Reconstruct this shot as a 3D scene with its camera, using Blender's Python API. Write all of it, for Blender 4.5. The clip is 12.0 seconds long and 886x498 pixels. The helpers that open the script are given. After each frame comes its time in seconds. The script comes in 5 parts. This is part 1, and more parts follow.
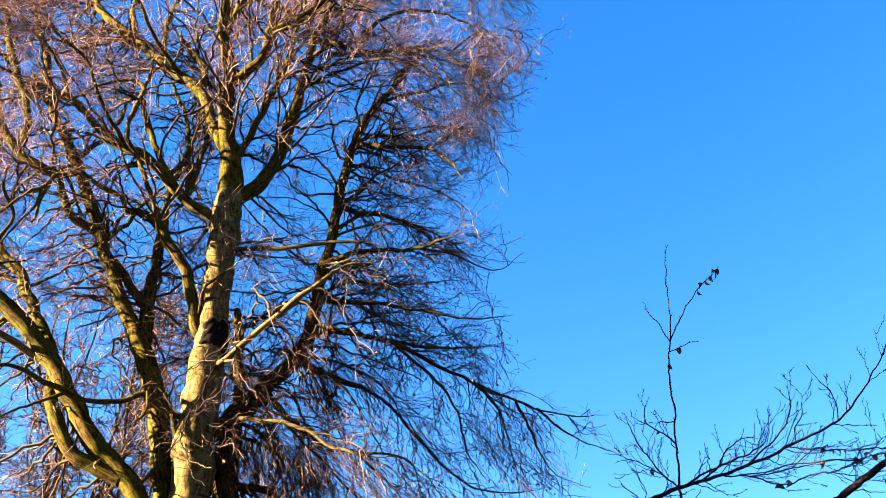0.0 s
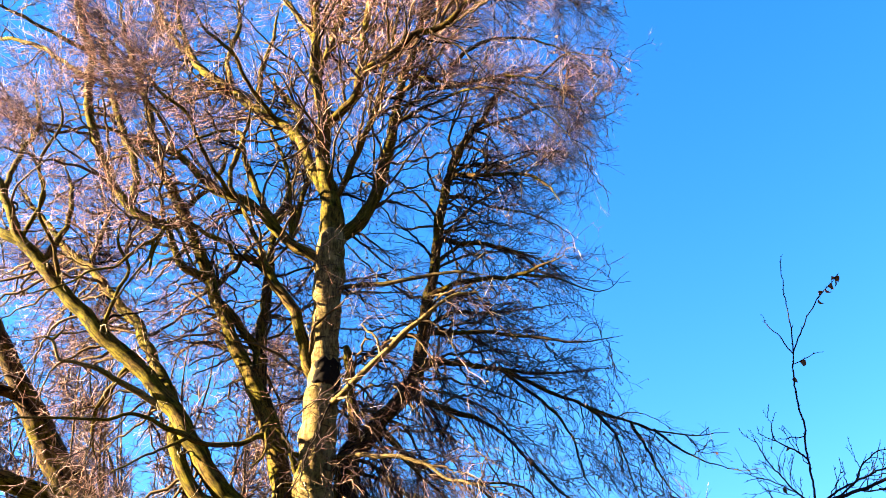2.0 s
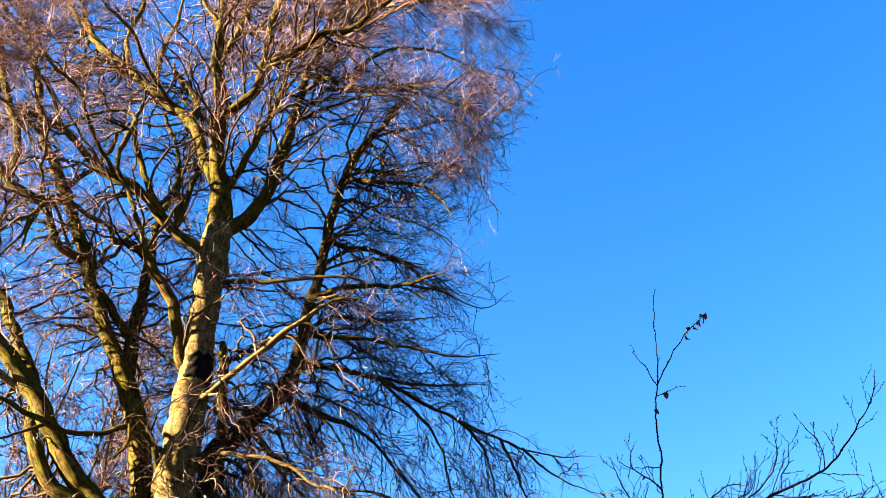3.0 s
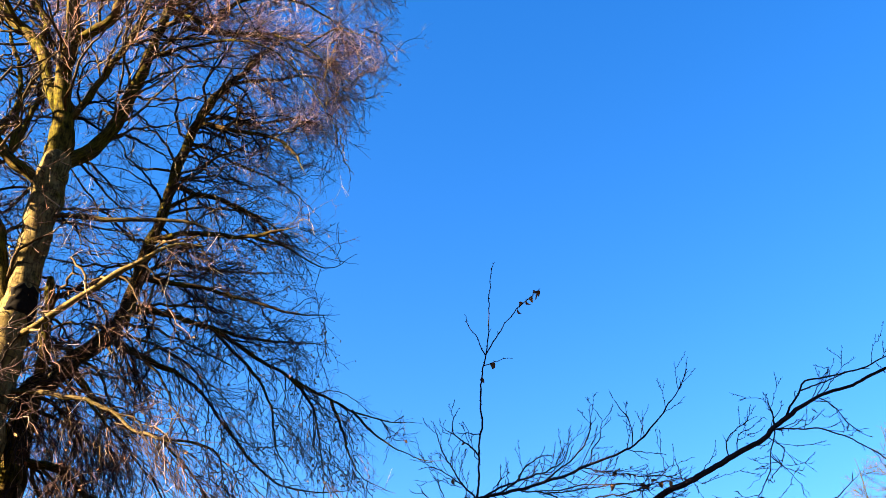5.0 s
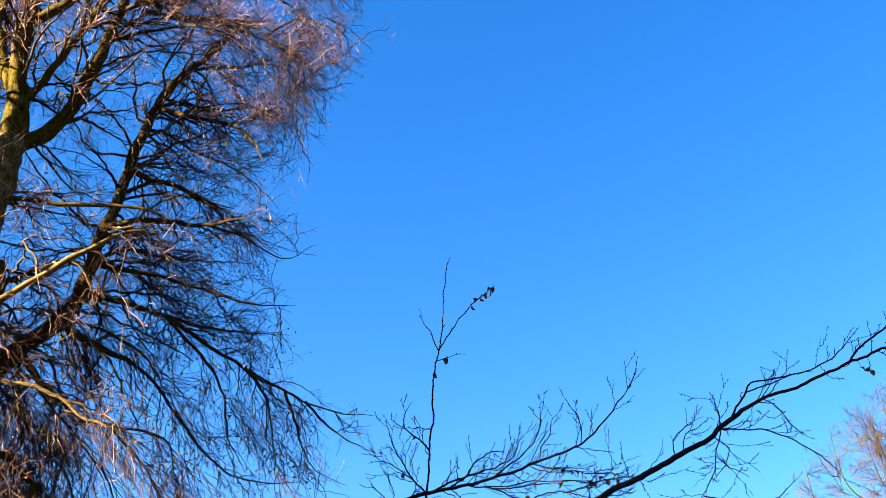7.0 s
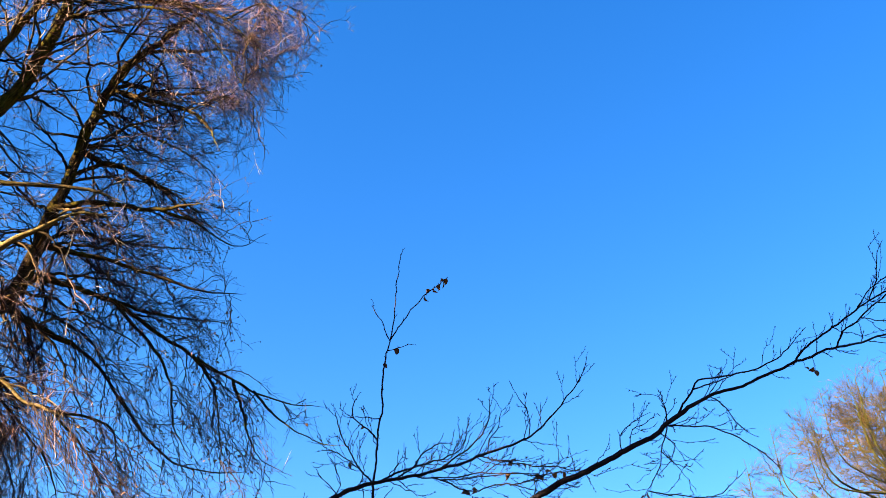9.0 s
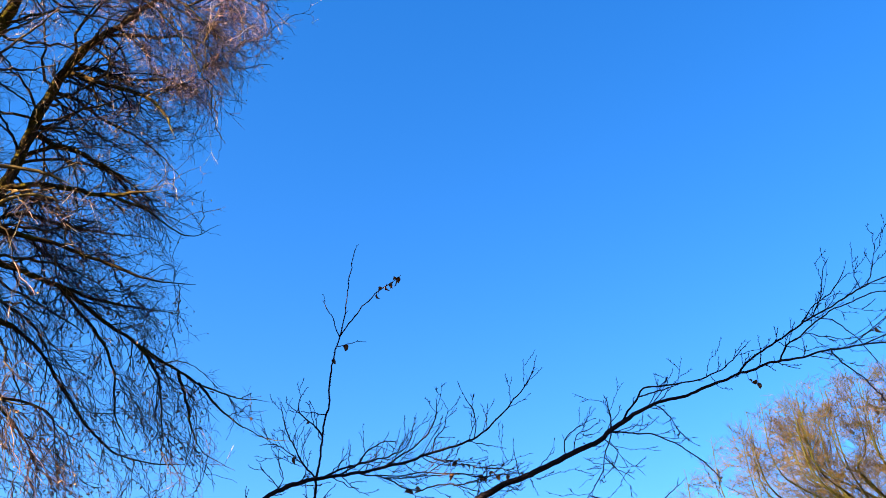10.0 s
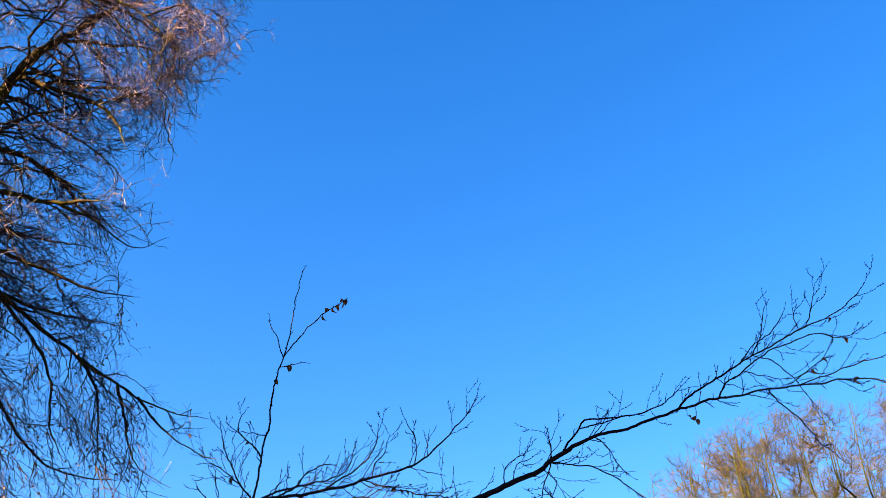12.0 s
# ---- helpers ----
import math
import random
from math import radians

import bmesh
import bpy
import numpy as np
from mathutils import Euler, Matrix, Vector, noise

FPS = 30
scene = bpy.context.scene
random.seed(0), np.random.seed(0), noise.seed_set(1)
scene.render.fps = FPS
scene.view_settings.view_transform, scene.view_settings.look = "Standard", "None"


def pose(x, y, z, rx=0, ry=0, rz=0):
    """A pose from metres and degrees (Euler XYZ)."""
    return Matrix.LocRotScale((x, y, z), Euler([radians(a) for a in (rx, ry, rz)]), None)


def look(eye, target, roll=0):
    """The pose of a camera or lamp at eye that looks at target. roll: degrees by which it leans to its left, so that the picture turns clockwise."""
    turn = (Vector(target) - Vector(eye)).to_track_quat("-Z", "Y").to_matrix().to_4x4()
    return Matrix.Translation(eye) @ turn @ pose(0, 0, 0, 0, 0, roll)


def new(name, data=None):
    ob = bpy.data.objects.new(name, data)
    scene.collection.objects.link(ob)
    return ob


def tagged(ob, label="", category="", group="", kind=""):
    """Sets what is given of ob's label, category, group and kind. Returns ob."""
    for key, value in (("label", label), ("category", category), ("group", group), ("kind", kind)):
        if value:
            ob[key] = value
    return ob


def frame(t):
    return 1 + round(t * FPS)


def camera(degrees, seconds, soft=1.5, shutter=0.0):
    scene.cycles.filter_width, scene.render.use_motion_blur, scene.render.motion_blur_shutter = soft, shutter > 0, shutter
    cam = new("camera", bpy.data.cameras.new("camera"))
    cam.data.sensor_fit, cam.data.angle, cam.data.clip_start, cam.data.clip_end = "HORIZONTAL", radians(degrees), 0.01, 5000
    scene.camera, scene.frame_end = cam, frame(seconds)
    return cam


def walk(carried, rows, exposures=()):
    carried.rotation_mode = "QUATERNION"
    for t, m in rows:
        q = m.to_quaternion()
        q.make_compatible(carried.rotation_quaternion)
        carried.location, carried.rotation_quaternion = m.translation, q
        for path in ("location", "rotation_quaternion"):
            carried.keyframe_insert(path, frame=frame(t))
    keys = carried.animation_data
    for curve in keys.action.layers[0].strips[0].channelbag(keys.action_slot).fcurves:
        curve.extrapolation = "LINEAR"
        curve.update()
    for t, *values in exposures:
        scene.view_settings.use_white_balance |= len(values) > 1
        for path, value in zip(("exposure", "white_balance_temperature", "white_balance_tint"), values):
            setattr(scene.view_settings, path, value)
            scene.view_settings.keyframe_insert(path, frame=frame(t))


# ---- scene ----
cam = camera(48.17, 12.0, soft=0.55)
# seconds, turn to the right of +y, tilt above level, lean (degrees), place; held at eye height, it turns and sways a little
PATH = [
    (0, -1.96, 33.55, -0.81, -0.054, -0.001, 1.613),
    (0.5, -4.59, 34.08, -1.25, -0.108, -0.005, 1.625),
    (1, -7.61, 34.29, -1.17, -0.151, -0.020, 1.649),
    (1.5, -9.52, 34.91, -1.21, -0.181, -0.037, 1.634),
    (2, -8.75, 35.20, -0.90, -0.161, -0.014, 1.636),
    (2.5, -4.86, 35.62, -0.29, -0.110, -0.037, 1.634),
    (3, -1.11, 35.55, -0.10, -0.061, -0.013, 1.670),
    (3.2, 0.11, 35.27, -0.04, -0.056, -0.015, 1.657),
    (5, 9.29, 33.63, -0.19, 0.028, 0.015, 1.592),
    (5.5, 10.94, 33.06, -0.29, 0.044, -0.001, 1.592),
    (6, 11.75, 32.83, -0.34, 0.064, -0.013, 1.590),
    (6.5, 11.76, 32.95, -0.31, 0.084, -0.011, 1.602),
    (7, 12.07, 33.18, -0.29, 0.067, -0.034, 1.605),
    (7.2, 12.14, 33.25, -0.31, 0.079, -0.035, 1.608),
    (8.8, 14.29, 33.01, -0.67, 0.058, 0.029, 1.575),
    (9, 15.26, 32.94, -0.23, 0.075, 0.030, 1.570),
    (9.5, 17.55, 32.95, 0.51, 0.065, 0.030, 1.561),
    (10, 18.47, 33.03, 0.62, 0.072, 0.046, 1.548),
    (10.5, 18.80, 33.40, 0.73, 0.071, 0.049, 1.550),
    (11, 19.31, 33.52, 0.89, 0.067, 0.028, 1.559),
    (11.5, 20.49, 33.75, 0.89, 0.079, 0.025, 1.566),
    (12, 21.88, 34.38, 1.23, 0.076, 0.009, 1.566),
]
walk(cam, [(t, pose(x, y, z, 90 + tilt, 0, -turn) @ pose(0, 0, 0, 0, 0, lean)) for t, turn, tilt, lean, x, y, z in PATH], [(0, 4.95), (1.5, 5.24), (2.0, 5.22), (2.5, 5.02), (3, 4.9), (4.8, 4.64), (5.5, 4.67), (7.2, 4.67), (9.5, 4.59), (12, 4.57)])

# ---- light: low winter sun from the left, clear sky ----
SUN_TURN, SUN_HEIGHT = -102.0, 20.0
world = bpy.data.worlds.new("sky")
scene.world = world
world.use_nodes = True
wn, wl = world.node_tree.nodes, world.node_tree.links
sky = wn.new("ShaderNodeTexSky")
sky.sky_type, sky.sun_disc = "NISHITA", False
sky.sun_elevation, sky.sun_rotation = radians(SUN_HEIGHT), radians(SUN_TURN)
sky.air_density, sky.dust_density, sky.ozone_density = 1.0, 0.0, 3.0
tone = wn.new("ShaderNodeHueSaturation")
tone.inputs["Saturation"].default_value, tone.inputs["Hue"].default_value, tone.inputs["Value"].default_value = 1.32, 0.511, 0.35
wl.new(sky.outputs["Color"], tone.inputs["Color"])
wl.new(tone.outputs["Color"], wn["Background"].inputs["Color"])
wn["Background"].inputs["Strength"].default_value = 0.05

sun = new("sun", bpy.data.lights.new("sun", "SUN"))
sun.data.energy, sun.data.angle, sun.data.color = 5.0, radians(0.53), (1.0, 0.81, 0.52)
st, sh = radians(SUN_TURN), radians(SUN_HEIGHT)
sun.matrix_world = look((0, 0, 40), Vector((0, 0, 40)) - Vector((math.sin(st) * math.cos(sh), math.cos(st) * math.cos(sh), math.sin(sh))))


# ---- materials ----
def material(name, rough=0.85):
    m = bpy.data.materials.new(name)
    m.use_nodes = True
    n, l = m.node_tree.nodes, m.node_tree.links
    b = n["Principled BSDF"]
    b.inputs["Roughness"].default_value = rough
    b.inputs["Specular IOR Level"].default_value = 0.02
    return m, n, l, b


def noise_node(n, l, coords, scale, detail=4.0, rough=0.6, stretch=None):
    t = n.new("ShaderNodeTexNoise")
    t.inputs["Scale"].default_value, t.inputs["Detail"].default_value, t.inputs["Roughness"].default_value = scale, detail, rough
    if stretch:
        mp = n.new("ShaderNodeMapping")
        mp.inputs["Scale"].default_value = stretch
        l.new(coords, mp.inputs["Vector"])
        coords = mp.outputs["Vector"]
    l.new(coords, t.inputs["Vector"])
    return t.outputs["Fac"]


def ramp(n, l, fac, *stops):
    r = n.new("ShaderNodeValToRGB")
    e = r.color_ramp.elements
    while len(e) < len(stops):
        e.new(0.5)
    for k, (at, col) in zip(e, stops):
        k.position, k.color = at, (*col, 1)
    l.new(fac, r.inputs["Fac"])
    return r.outputs["Color"]


def mix(n, l, fac, a, b, how="MIX"):
    x = n.new("ShaderNodeMix")
    x.data_type, x.blend_type = "RGBA", how
    for val, sock in ((fac, x.inputs[0]), (a, x.inputs[6]), (b, x.inputs[7])):
        if hasattr(val, "is_output"):
            l.new(val, sock)
        elif isinstance(val, tuple):
            sock.default_value = (*val, 1)
        else:
            sock.default_value = val
    return x.outputs[2]


def bark(name, pale, dark, moss, moss_low, moss_high, ring, blotch=0.85):
    """Bark laid along the limb: u runs round it, v along it in metres."""
    m, n, l, b = material(name, 0.9)
    co = n.new("ShaderNodeTexCoord")
    along, place = co.outputs["UV"], co.outputs["Object"]
    big = noise_node(n, l, place, 1.6, 5)
    fine = noise_node(n, l, place, 16, 6, 0.7)
    streak = noise_node(n, l, along, 3.0, 6, 0.65, (10.0, 1.0, 1.0))
    rings = noise_node(n, l, along, 3.0, 4, 0.6, (1.2, 4.5, 1.0))
    both = n.new("ShaderNodeMath")
    both.operation = "MULTIPLY_ADD"
    both.inputs[1].default_value = 0.35
    half = n.new("ShaderNodeMath")
    half.operation, half.inputs[1].default_value = "MULTIPLY", 0.65
    l.new(streak, half.inputs[0])
    l.new(fine, both.inputs[0])
    l.new(half.outputs[0], both.inputs[2])
    grain = both.outputs[0]
    col = ramp(n, l, grain, (0.43, dark), (0.55, pale))
    mossy = ramp(n, l, big, (moss_low, (0, 0, 0)), (moss_high, (1, 1, 1)))
    green = ramp(n, l, grain, (0.42, tuple(c * 0.2 for c in moss)), (0.56, moss))
    col = mix(n, l, mossy, col, green)
    patch = ramp(n, l, noise_node(n, l, along, 3.0, 6, 0.7, (2.2, 0.7, 1.0)), (0.36, (0.16, 0.13, 0.10)), (0.52, (1, 1, 1)))
    col = mix(n, l, blotch, col, patch, "MULTIPLY")
    bands = ramp(n, l, rings, (0.33, (1, 1, 1)), (0.42, (0, 0, 0)))
    amount = n.new("ShaderNodeMath")
    amount.operation = "MULTIPLY"
    amount.inputs[1].default_value = ring
    l.new(bands, amount.inputs[0])
    col = mix(n, l, amount.outputs[0], col, tuple(c * 0.35 for c in dark))
    l.new(col, b.inputs["Base Color"])
    bump = n.new("ShaderNodeBump")
    bump.inputs["Strength"].default_value, bump.inputs["Distance"].default_value = 0.5, 0.004
    l.new(noise_node(n, l, along, 3.0, 2, 0.5, (8.0, 1.5, 1.0)), bump.inputs["Height"])
    l.new(bump.outputs["Normal"], b.inputs["Normal"])
    return m


TRUNK_BARK = bark("beech_trunk_bark", (0.1155, 0.0803, 0.0297), (0.0374, 0.0231, 0.0088), (0.0605, 0.0473, 0.0055), 0.52, 0.70, 0.9, 0.35)
LIMB_BARK = bark("mossy_limb_bark", (0.0732, 0.0427, 0.011), (0.011, 0.0061, 0.0024), (0.061, 0.0464, 0.0037), 0.38, 0.54, 0.6, 0.9)
# rough bark darker than LIMB_BARK, shade painted onto leaning trunk and right-hand boughs
SHADED_ROUGH_BARK = bark("shaded_rough_mossy_bark", (0.046, 0.0253, 0.008), (0.0069, 0.0046, 0.0023), (0.0633, 0.046, 0.0034), 0.50, 0.60, 0.6, 0.85)
BOUGH_BARK = bark("pale_bough_bark", (0.072, 0.049, 0.020), (0.018, 0.011, 0.005), (0.04, 0.031, 0.004), 0.50, 0.66, 0.8, 0.7)
# near-black, paints the shadow on the trunk
SHADOW_BLACK = bark("shadow_black", (0.008, 0.006, 0.004), (0.003, 0.002, 0.002), (0.006, 0.005, 0.002), 0.6, 0.8, 0.2)
YOUNG_BARK = bark("young_beech_bark", (0.020, 0.014, 0.016), (0.008, 0.006, 0.007), (0.016, 0.014, 0.010), 0.6, 0.8, 0.3)


def twig_bark(name, *stops):
    m, n, l, b = material(name, 0.75)
    per = n.new("ShaderNodeNewGeometry").outputs["Random Per Island"]
    co = n.new("ShaderNodeTexCoord").outputs["Object"]
    col = ramp(n, l, per, *stops)
    col = mix(n, l, noise_node(n, l, co, 9, 3), col, tuple(c * 0.5 for c in stops[0][1]), "MIX")
    l.new(col, b.inputs["Base Color"])
    return m


BRANCH_BARK = twig_bark("branch_bark", (0.0, (0.004, 0.003, 0.002)), (0.35, (0.014, 0.008, 0.004)), (0.6, (0.07, 0.040, 0.014)), (1.0, (0.17, 0.105, 0.05)))
TWIG_BARK = twig_bark("twig_bark", (0.0, (0.026, 0.0118, 0.0106)), (0.25, (0.0649, 0.0271, 0.0212)), (0.4, (0.236, 0.1038, 0.0684)), (1.0, (0.4248, 0.2537, 0.1829)))
SHOOT_TIP = twig_bark("shoot_tip_bark", (0.0, (0.118, 0.059, 0.0496)), (0.4, (0.295, 0.1652, 0.1357)), (1.0, (0.472, 0.3363, 0.2891)))
# darker copy of TWIG_BARK, paints shade into the lower crown
SHADED_TWIG = twig_bark("shaded_twig_bark", (0.0, (0.018, 0.011, 0.012)), (0.82, (0.050, 0.026, 0.025)), (0.90, (0.11, 0.070, 0.042)), (1.0, (0.22, 0.165, 0.11)))
SHOOT_BARK = twig_bark("pale_shoot_bark", (0.0, (0.08, 0.055, 0.025)), (1.0, (0.24, 0.19, 0.115)))
GOLD_TWIG = twig_bark("golden_twig_bark", (0.0, (0.016, 0.013, 0.002)), (0.5, (0.034, 0.026, 0.004)), (1.0, (0.072, 0.045, 0.012)))
GOLD_TIP = twig_bark("golden_tip_bark", (0.0, (0.022, 0.014, 0.004)), (0.5, (0.058, 0.034, 0.013)), (1.0, (0.110, 0.062, 0.036)))
GOLD_BRANCH = twig_bark("golden_branch_bark", (0.0, (0.012, 0.011, 0.003)), (1.0, (0.046, 0.040, 0.007)))


def leaf_stuff(name, *stops):
    m, n, l, b = material(name, 0.6)
    per = n.new("ShaderNodeObjectInfo").outputs["Random"] if name == "dry_leaf" else n.new("ShaderNodeNewGeometry").outputs["Random Per Island"]
    co = n.new("ShaderNodeTexCoord").outputs["Object"]
    l.new(mix(n, l, noise_node(n, l, co, 40, 3), ramp(n, l, per, *stops), (0.05, 0.025, 0.015)), b.inputs["Base Color"])
    return m


DRY_LEAF = leaf_stuff("dry_leaf", (0.0, (0.10, 0.045, 0.02)), (1.0, (0.26, 0.11, 0.05)))
DRY_LEAVES = leaf_stuff("dry_leaves", (0.0, (0.05, 0.02, 0.014)), (1.0, (0.30, 0.12, 0.05)))
HOLLY_LEAF = leaf_stuff("holly_leaf", (0.0, (0.02, 0.04, 0.015)), (1.0, (0.04, 0.08, 0.03)))
HOLLY_LEAF.node_tree.nodes["Principled BSDF"].inputs["Specular IOR Level"].default_value = 0.4

GROUND, gn, gl, gb = material("winter_grass", 0.95)
gco = gn.new("ShaderNodeTexCoord").outputs["Object"]
grass = ramp(gn, gl, noise_node(gn, gl, gco, 9, 8, 0.75), (0.32, (0.006, 0.008, 0.003)), (0.68, (0.03, 0.036, 0.011)))
leaf_cells = gn.new("ShaderNodeTexVoronoi")
leaf_cells.inputs["Scale"].default_value = 16
gl.new(gco, leaf_cells.inputs["Vector"])
cell_tone = gn.new("ShaderNodeSeparateColor")
gl.new(leaf_cells.outputs["Color"], cell_tone.inputs["Color"])
leaf_litter = ramp(gn, gl, cell_tone.outputs[0], (0.0, (0.008, 0.005, 0.003)), (0.6, (0.026, 0.014, 0.008)), (1.0, (0.055, 0.03, 0.015)))
litter = ramp(gn, gl, noise_node(gn, gl, gco, 0.8, 9, 0.75), (0.46, (0, 0, 0)), (0.54, (1, 1, 1)))
gl.new(mix(gn, gl, litter, grass, leaf_litter), gb.inputs["Base Color"])
gbump = gn.new("ShaderNodeBump")
gbump.inputs["Strength"].default_value, gbump.inputs["Distance"].default_value = 0.8, 0.03
gl.new(noise_node(gn, gl, gco, 14, 6, 0.7), gbump.inputs["Height"])
gl.new(gbump.outputs["Normal"], gb.inputs["Normal"])


# ---- mesh builders ----
def grid_mesh(name, verts, quads, smooth=True):
    """A mesh from arrays of corners and four-cornered faces."""
    me = bpy.data.meshes.new(name)
    me.vertices.add(len(verts))
    me.vertices.foreach_set("co", np.ascontiguousarray(verts, np.float32).ravel())
    me.loops.add(quads.size)
    me.loops.foreach_set("vertex_index", np.ascontiguousarray(quads, np.int32).ravel())
    me.polygons.add(len(quads))
    me.polygons.foreach_set("loop_start", np.arange(0, quads.size, quads.shape[1], dtype=np.int32))
    if smooth:
        me.polygons.foreach_set("use_smooth", np.ones(len(quads), dtype=bool))
    me.update(calc_edges=True)
    return me


def unit(v):
    return v / np.maximum(np.linalg.norm(v, axis=-1, keepdims=True), 1e-9)


def tube_arrays(P, R, sides):
    """Tapered tubes along N paths of m points each."""
    N, m, _ = P.shape
    T = unit(np.gradient(P, axis=1))
    ref = np.where(np.abs(T[:, :1, 2:3]) > 0.8, np.array([1.0, 0.1, 0]), np.array([0, 0.1, 1.0]))
    A = unit(np.cross(T, np.broadcast_to(ref, T.shape)))
    B = np.cross(T, A)
    ang = np.arange(sides) * 2 * np.pi / sides
    V = P[:, :, None] + R[:, :, None, None] * (np.cos(ang)[:, None] * A[:, :, None] + np.sin(ang)[:, None] * B[:, :, None])
    i, j, k = np.meshgrid(np.arange(N), np.arange(m - 1), np.arange(sides), indexing="ij")
    at = lambda jj, kk: (i * m + jj) * sides + kk % sides
    Q = np.stack([at(j, k), at(j, k + 1), at(j + 1, k + 1), at(j + 1, k)], -1).reshape(-1, 4)
    return V.reshape(-1, 3), Q


def part(name, me, mat, parent, label="", kind=""):
    ob = new(name, me)
    me.materials.append(mat)
    ob.parent = parent
    return tagged(ob, label=label, kind=kind)


def thing(name, x, y, label, category, group=""):
    ob = new(name)
    ob.location = (x, y, 0)
    return tagged(ob, label, category, group)


def spline(nodes, step):
    """A smooth path through nodes of x, y, z and radius."""
    n = np.array(nodes, float)
    n = np.vstack([2 * n[0] - n[1], n, 2 * n[-1] - n[-2]])
    out = []
    for a, b, c, d in zip(n, n[1:], n[2:], n[3:]):
        k = max(2, int(np.linalg.norm(c[:3] - b[:3]) / step))
        t = np.linspace(0, 1, k, endpoint=False)[:, None]
        out.append(0.5 * (2 * b + (c - a) * t + (2 * a - 5 * b + 4 * c - d) * t**2 + (3 * b - a - 3 * c + d) * t**3))
    out.append(n[-2:-1])
    s = np.vstack(out)
    return s[:, :3], np.maximum(s[:, 3], 0.002)


BOUGHS = {}


def limb(tree, name, *nodes, mat=None, step=0.12, sides=12, rough=0.15, kink=0.0, crook=0.0, label=""):
    """A bough of a tree: a tapered, slightly knotted tube through its nodes (x, y, z, radius), rounded off at its end."""
    P, R = spline(nodes, step)
    if kink:
        P = P + kink * np.array([noise.noise_vector(Vector(p) * 6.0) + 0.7 * noise.noise_vector(Vector(p) * 15.0) for p in P])
    tip = unit(P[-1] - P[-2])
    P = np.vstack([P, P[-1] + tip * R[-1] * 0.6, P[-1] + tip * R[-1] * 0.9])
    R = np.append(R, [R[-1] * 0.75, 0.0006])
    wob = np.array([noise.noise_vector(Vector(p) * 1.7 + Vector((tree.location.x, 0, 0))) for p in P])
    P = P + wob * np.minimum(R, 0.06)[:, None] * 0.9
    if crook:
        fade = np.clip(np.arange(len(P)) / 6, 0, 1) * np.interp(R, [0.05, 0.15], [1, 0.3])
        bend = np.array([noise.noise_vector(Vector(p) * 2.3) + 0.6 * noise.noise_vector(Vector(p) * 5.5) for p in P])
        P = P + bend * (crook * fade)[:, None]
    V, Q = tube_arrays(P[None], R[None], sides)
    centre = np.repeat(P, sides, axis=0)
    bulge = np.array([noise.noise(Vector(v) * 3.1) + 0.5 * noise.noise(Vector(v) * 8.0) for v in V])
    V = centre + (V - centre) * (1 + rough * bulge)[:, None]
    me = grid_mesh(name, V - np.array(tree.location), Q)
    run = np.concatenate([[0], np.cumsum(np.linalg.norm(np.diff(P, axis=0), axis=1))])
    k, j = np.meshgrid(np.arange(sides), np.arange(len(P) - 1))
    u, v0, v1 = k.ravel() / sides, run[j.ravel()], run[j.ravel() + 1]
    uv = np.stack([u, v0, u + 1 / sides, v0, u + 1 / sides, v1, u, v1], -1)
    me.uv_layers.new(name="along").data.foreach_set("uv", uv.ravel())
    ob = part(name, me, mat, tree, label)
    BOUGHS.setdefault(tree.name, []).append((P, R, ob))
    return ob


def grow(rng, P0, D0, L, n, wander, lift, zig=0.0):
    """N shoots from P0 towards D0, each of length L in n steps, wandering, bending by lift and turning from side to side at each node."""
    P, D, out = P0.copy(), unit(D0), [P0.copy()]
    side = unit(np.cross(D, rng.normal(size=D.shape)))
    for k in range(n):
        D = unit(D + wander * rng.normal(size=D.shape) + lift)
        side = unit(side + 0.5 * rng.normal(size=D.shape))
        way = unit(D + zig * rng.uniform(0.2, 1.8, (len(D), 1)) * (1 if k % 2 else -1) * side)
        P = P + way * (L / n * rng.uniform(0.75, 1.25, len(D)))[:, None]
        out.append(P.copy())
    return np.stack(out, 1)


def sprout(rng, P, R, count, first, spread, outward, bias):
    """Side shoots, count on each of N parents, out of the bends at their nodes: place, direction, radius of the parent there, position along it."""
    N, m, _ = P.shape
    who = np.repeat(np.arange(N), count)
    s = first + (1 - first) * (np.tile(np.arange(count), N) + rng.random(len(who))) / count
    i = np.clip(np.rint(s * (m - 1)).astype(int), 1, m - 2)
    at, r = P[who, i], R[who, i]
    back, ahead = P[who, i] - P[who, i - 1], P[who, i + 1] - P[who, i]
    T = unit(ahead)
    N_ = 0.9 * unit(unit(back) - T) + 0.7 * rng.normal(size=T.shape) + bias * outward(at)
    N_ = unit(N_ - (N_ * T).sum(-1, keepdims=True) * T)
    a = np.radians(rng.uniform(*spread, len(who)))[:, None]
    return at, T * np.cos(a) + N_ * np.sin(a), r, s


def taper(r0, r1, n):
    return r0[:, None] + (r1 - r0)[:, None] * np.linspace(0, 1, n + 1)[None]


# ---- ground ----
def ground():
    bm = bmesh.new()
    bmesh.ops.create_grid(bm, x_segments=60, y_segments=60, size=1500)
    for v in bm.verts:
        far = max(0.0, v.co.xy.length - 60)
        # unseen far rim, added to block the bright low sky
        v.co.z = 0.14 * max(0.0, far - 60) * (0.8 + 0.5 * noise.noise(v.co * 0.004))
    me = bpy.data.meshes.new("ground")
    bm.to_mesh(me)
    bm.free()
    me.materials.append(GROUND)
    tagged(new("ground", me), "winter grass scattered with brown leaf litter, flat but for an added unseen far rim", "ground", kind="structure")


ground()


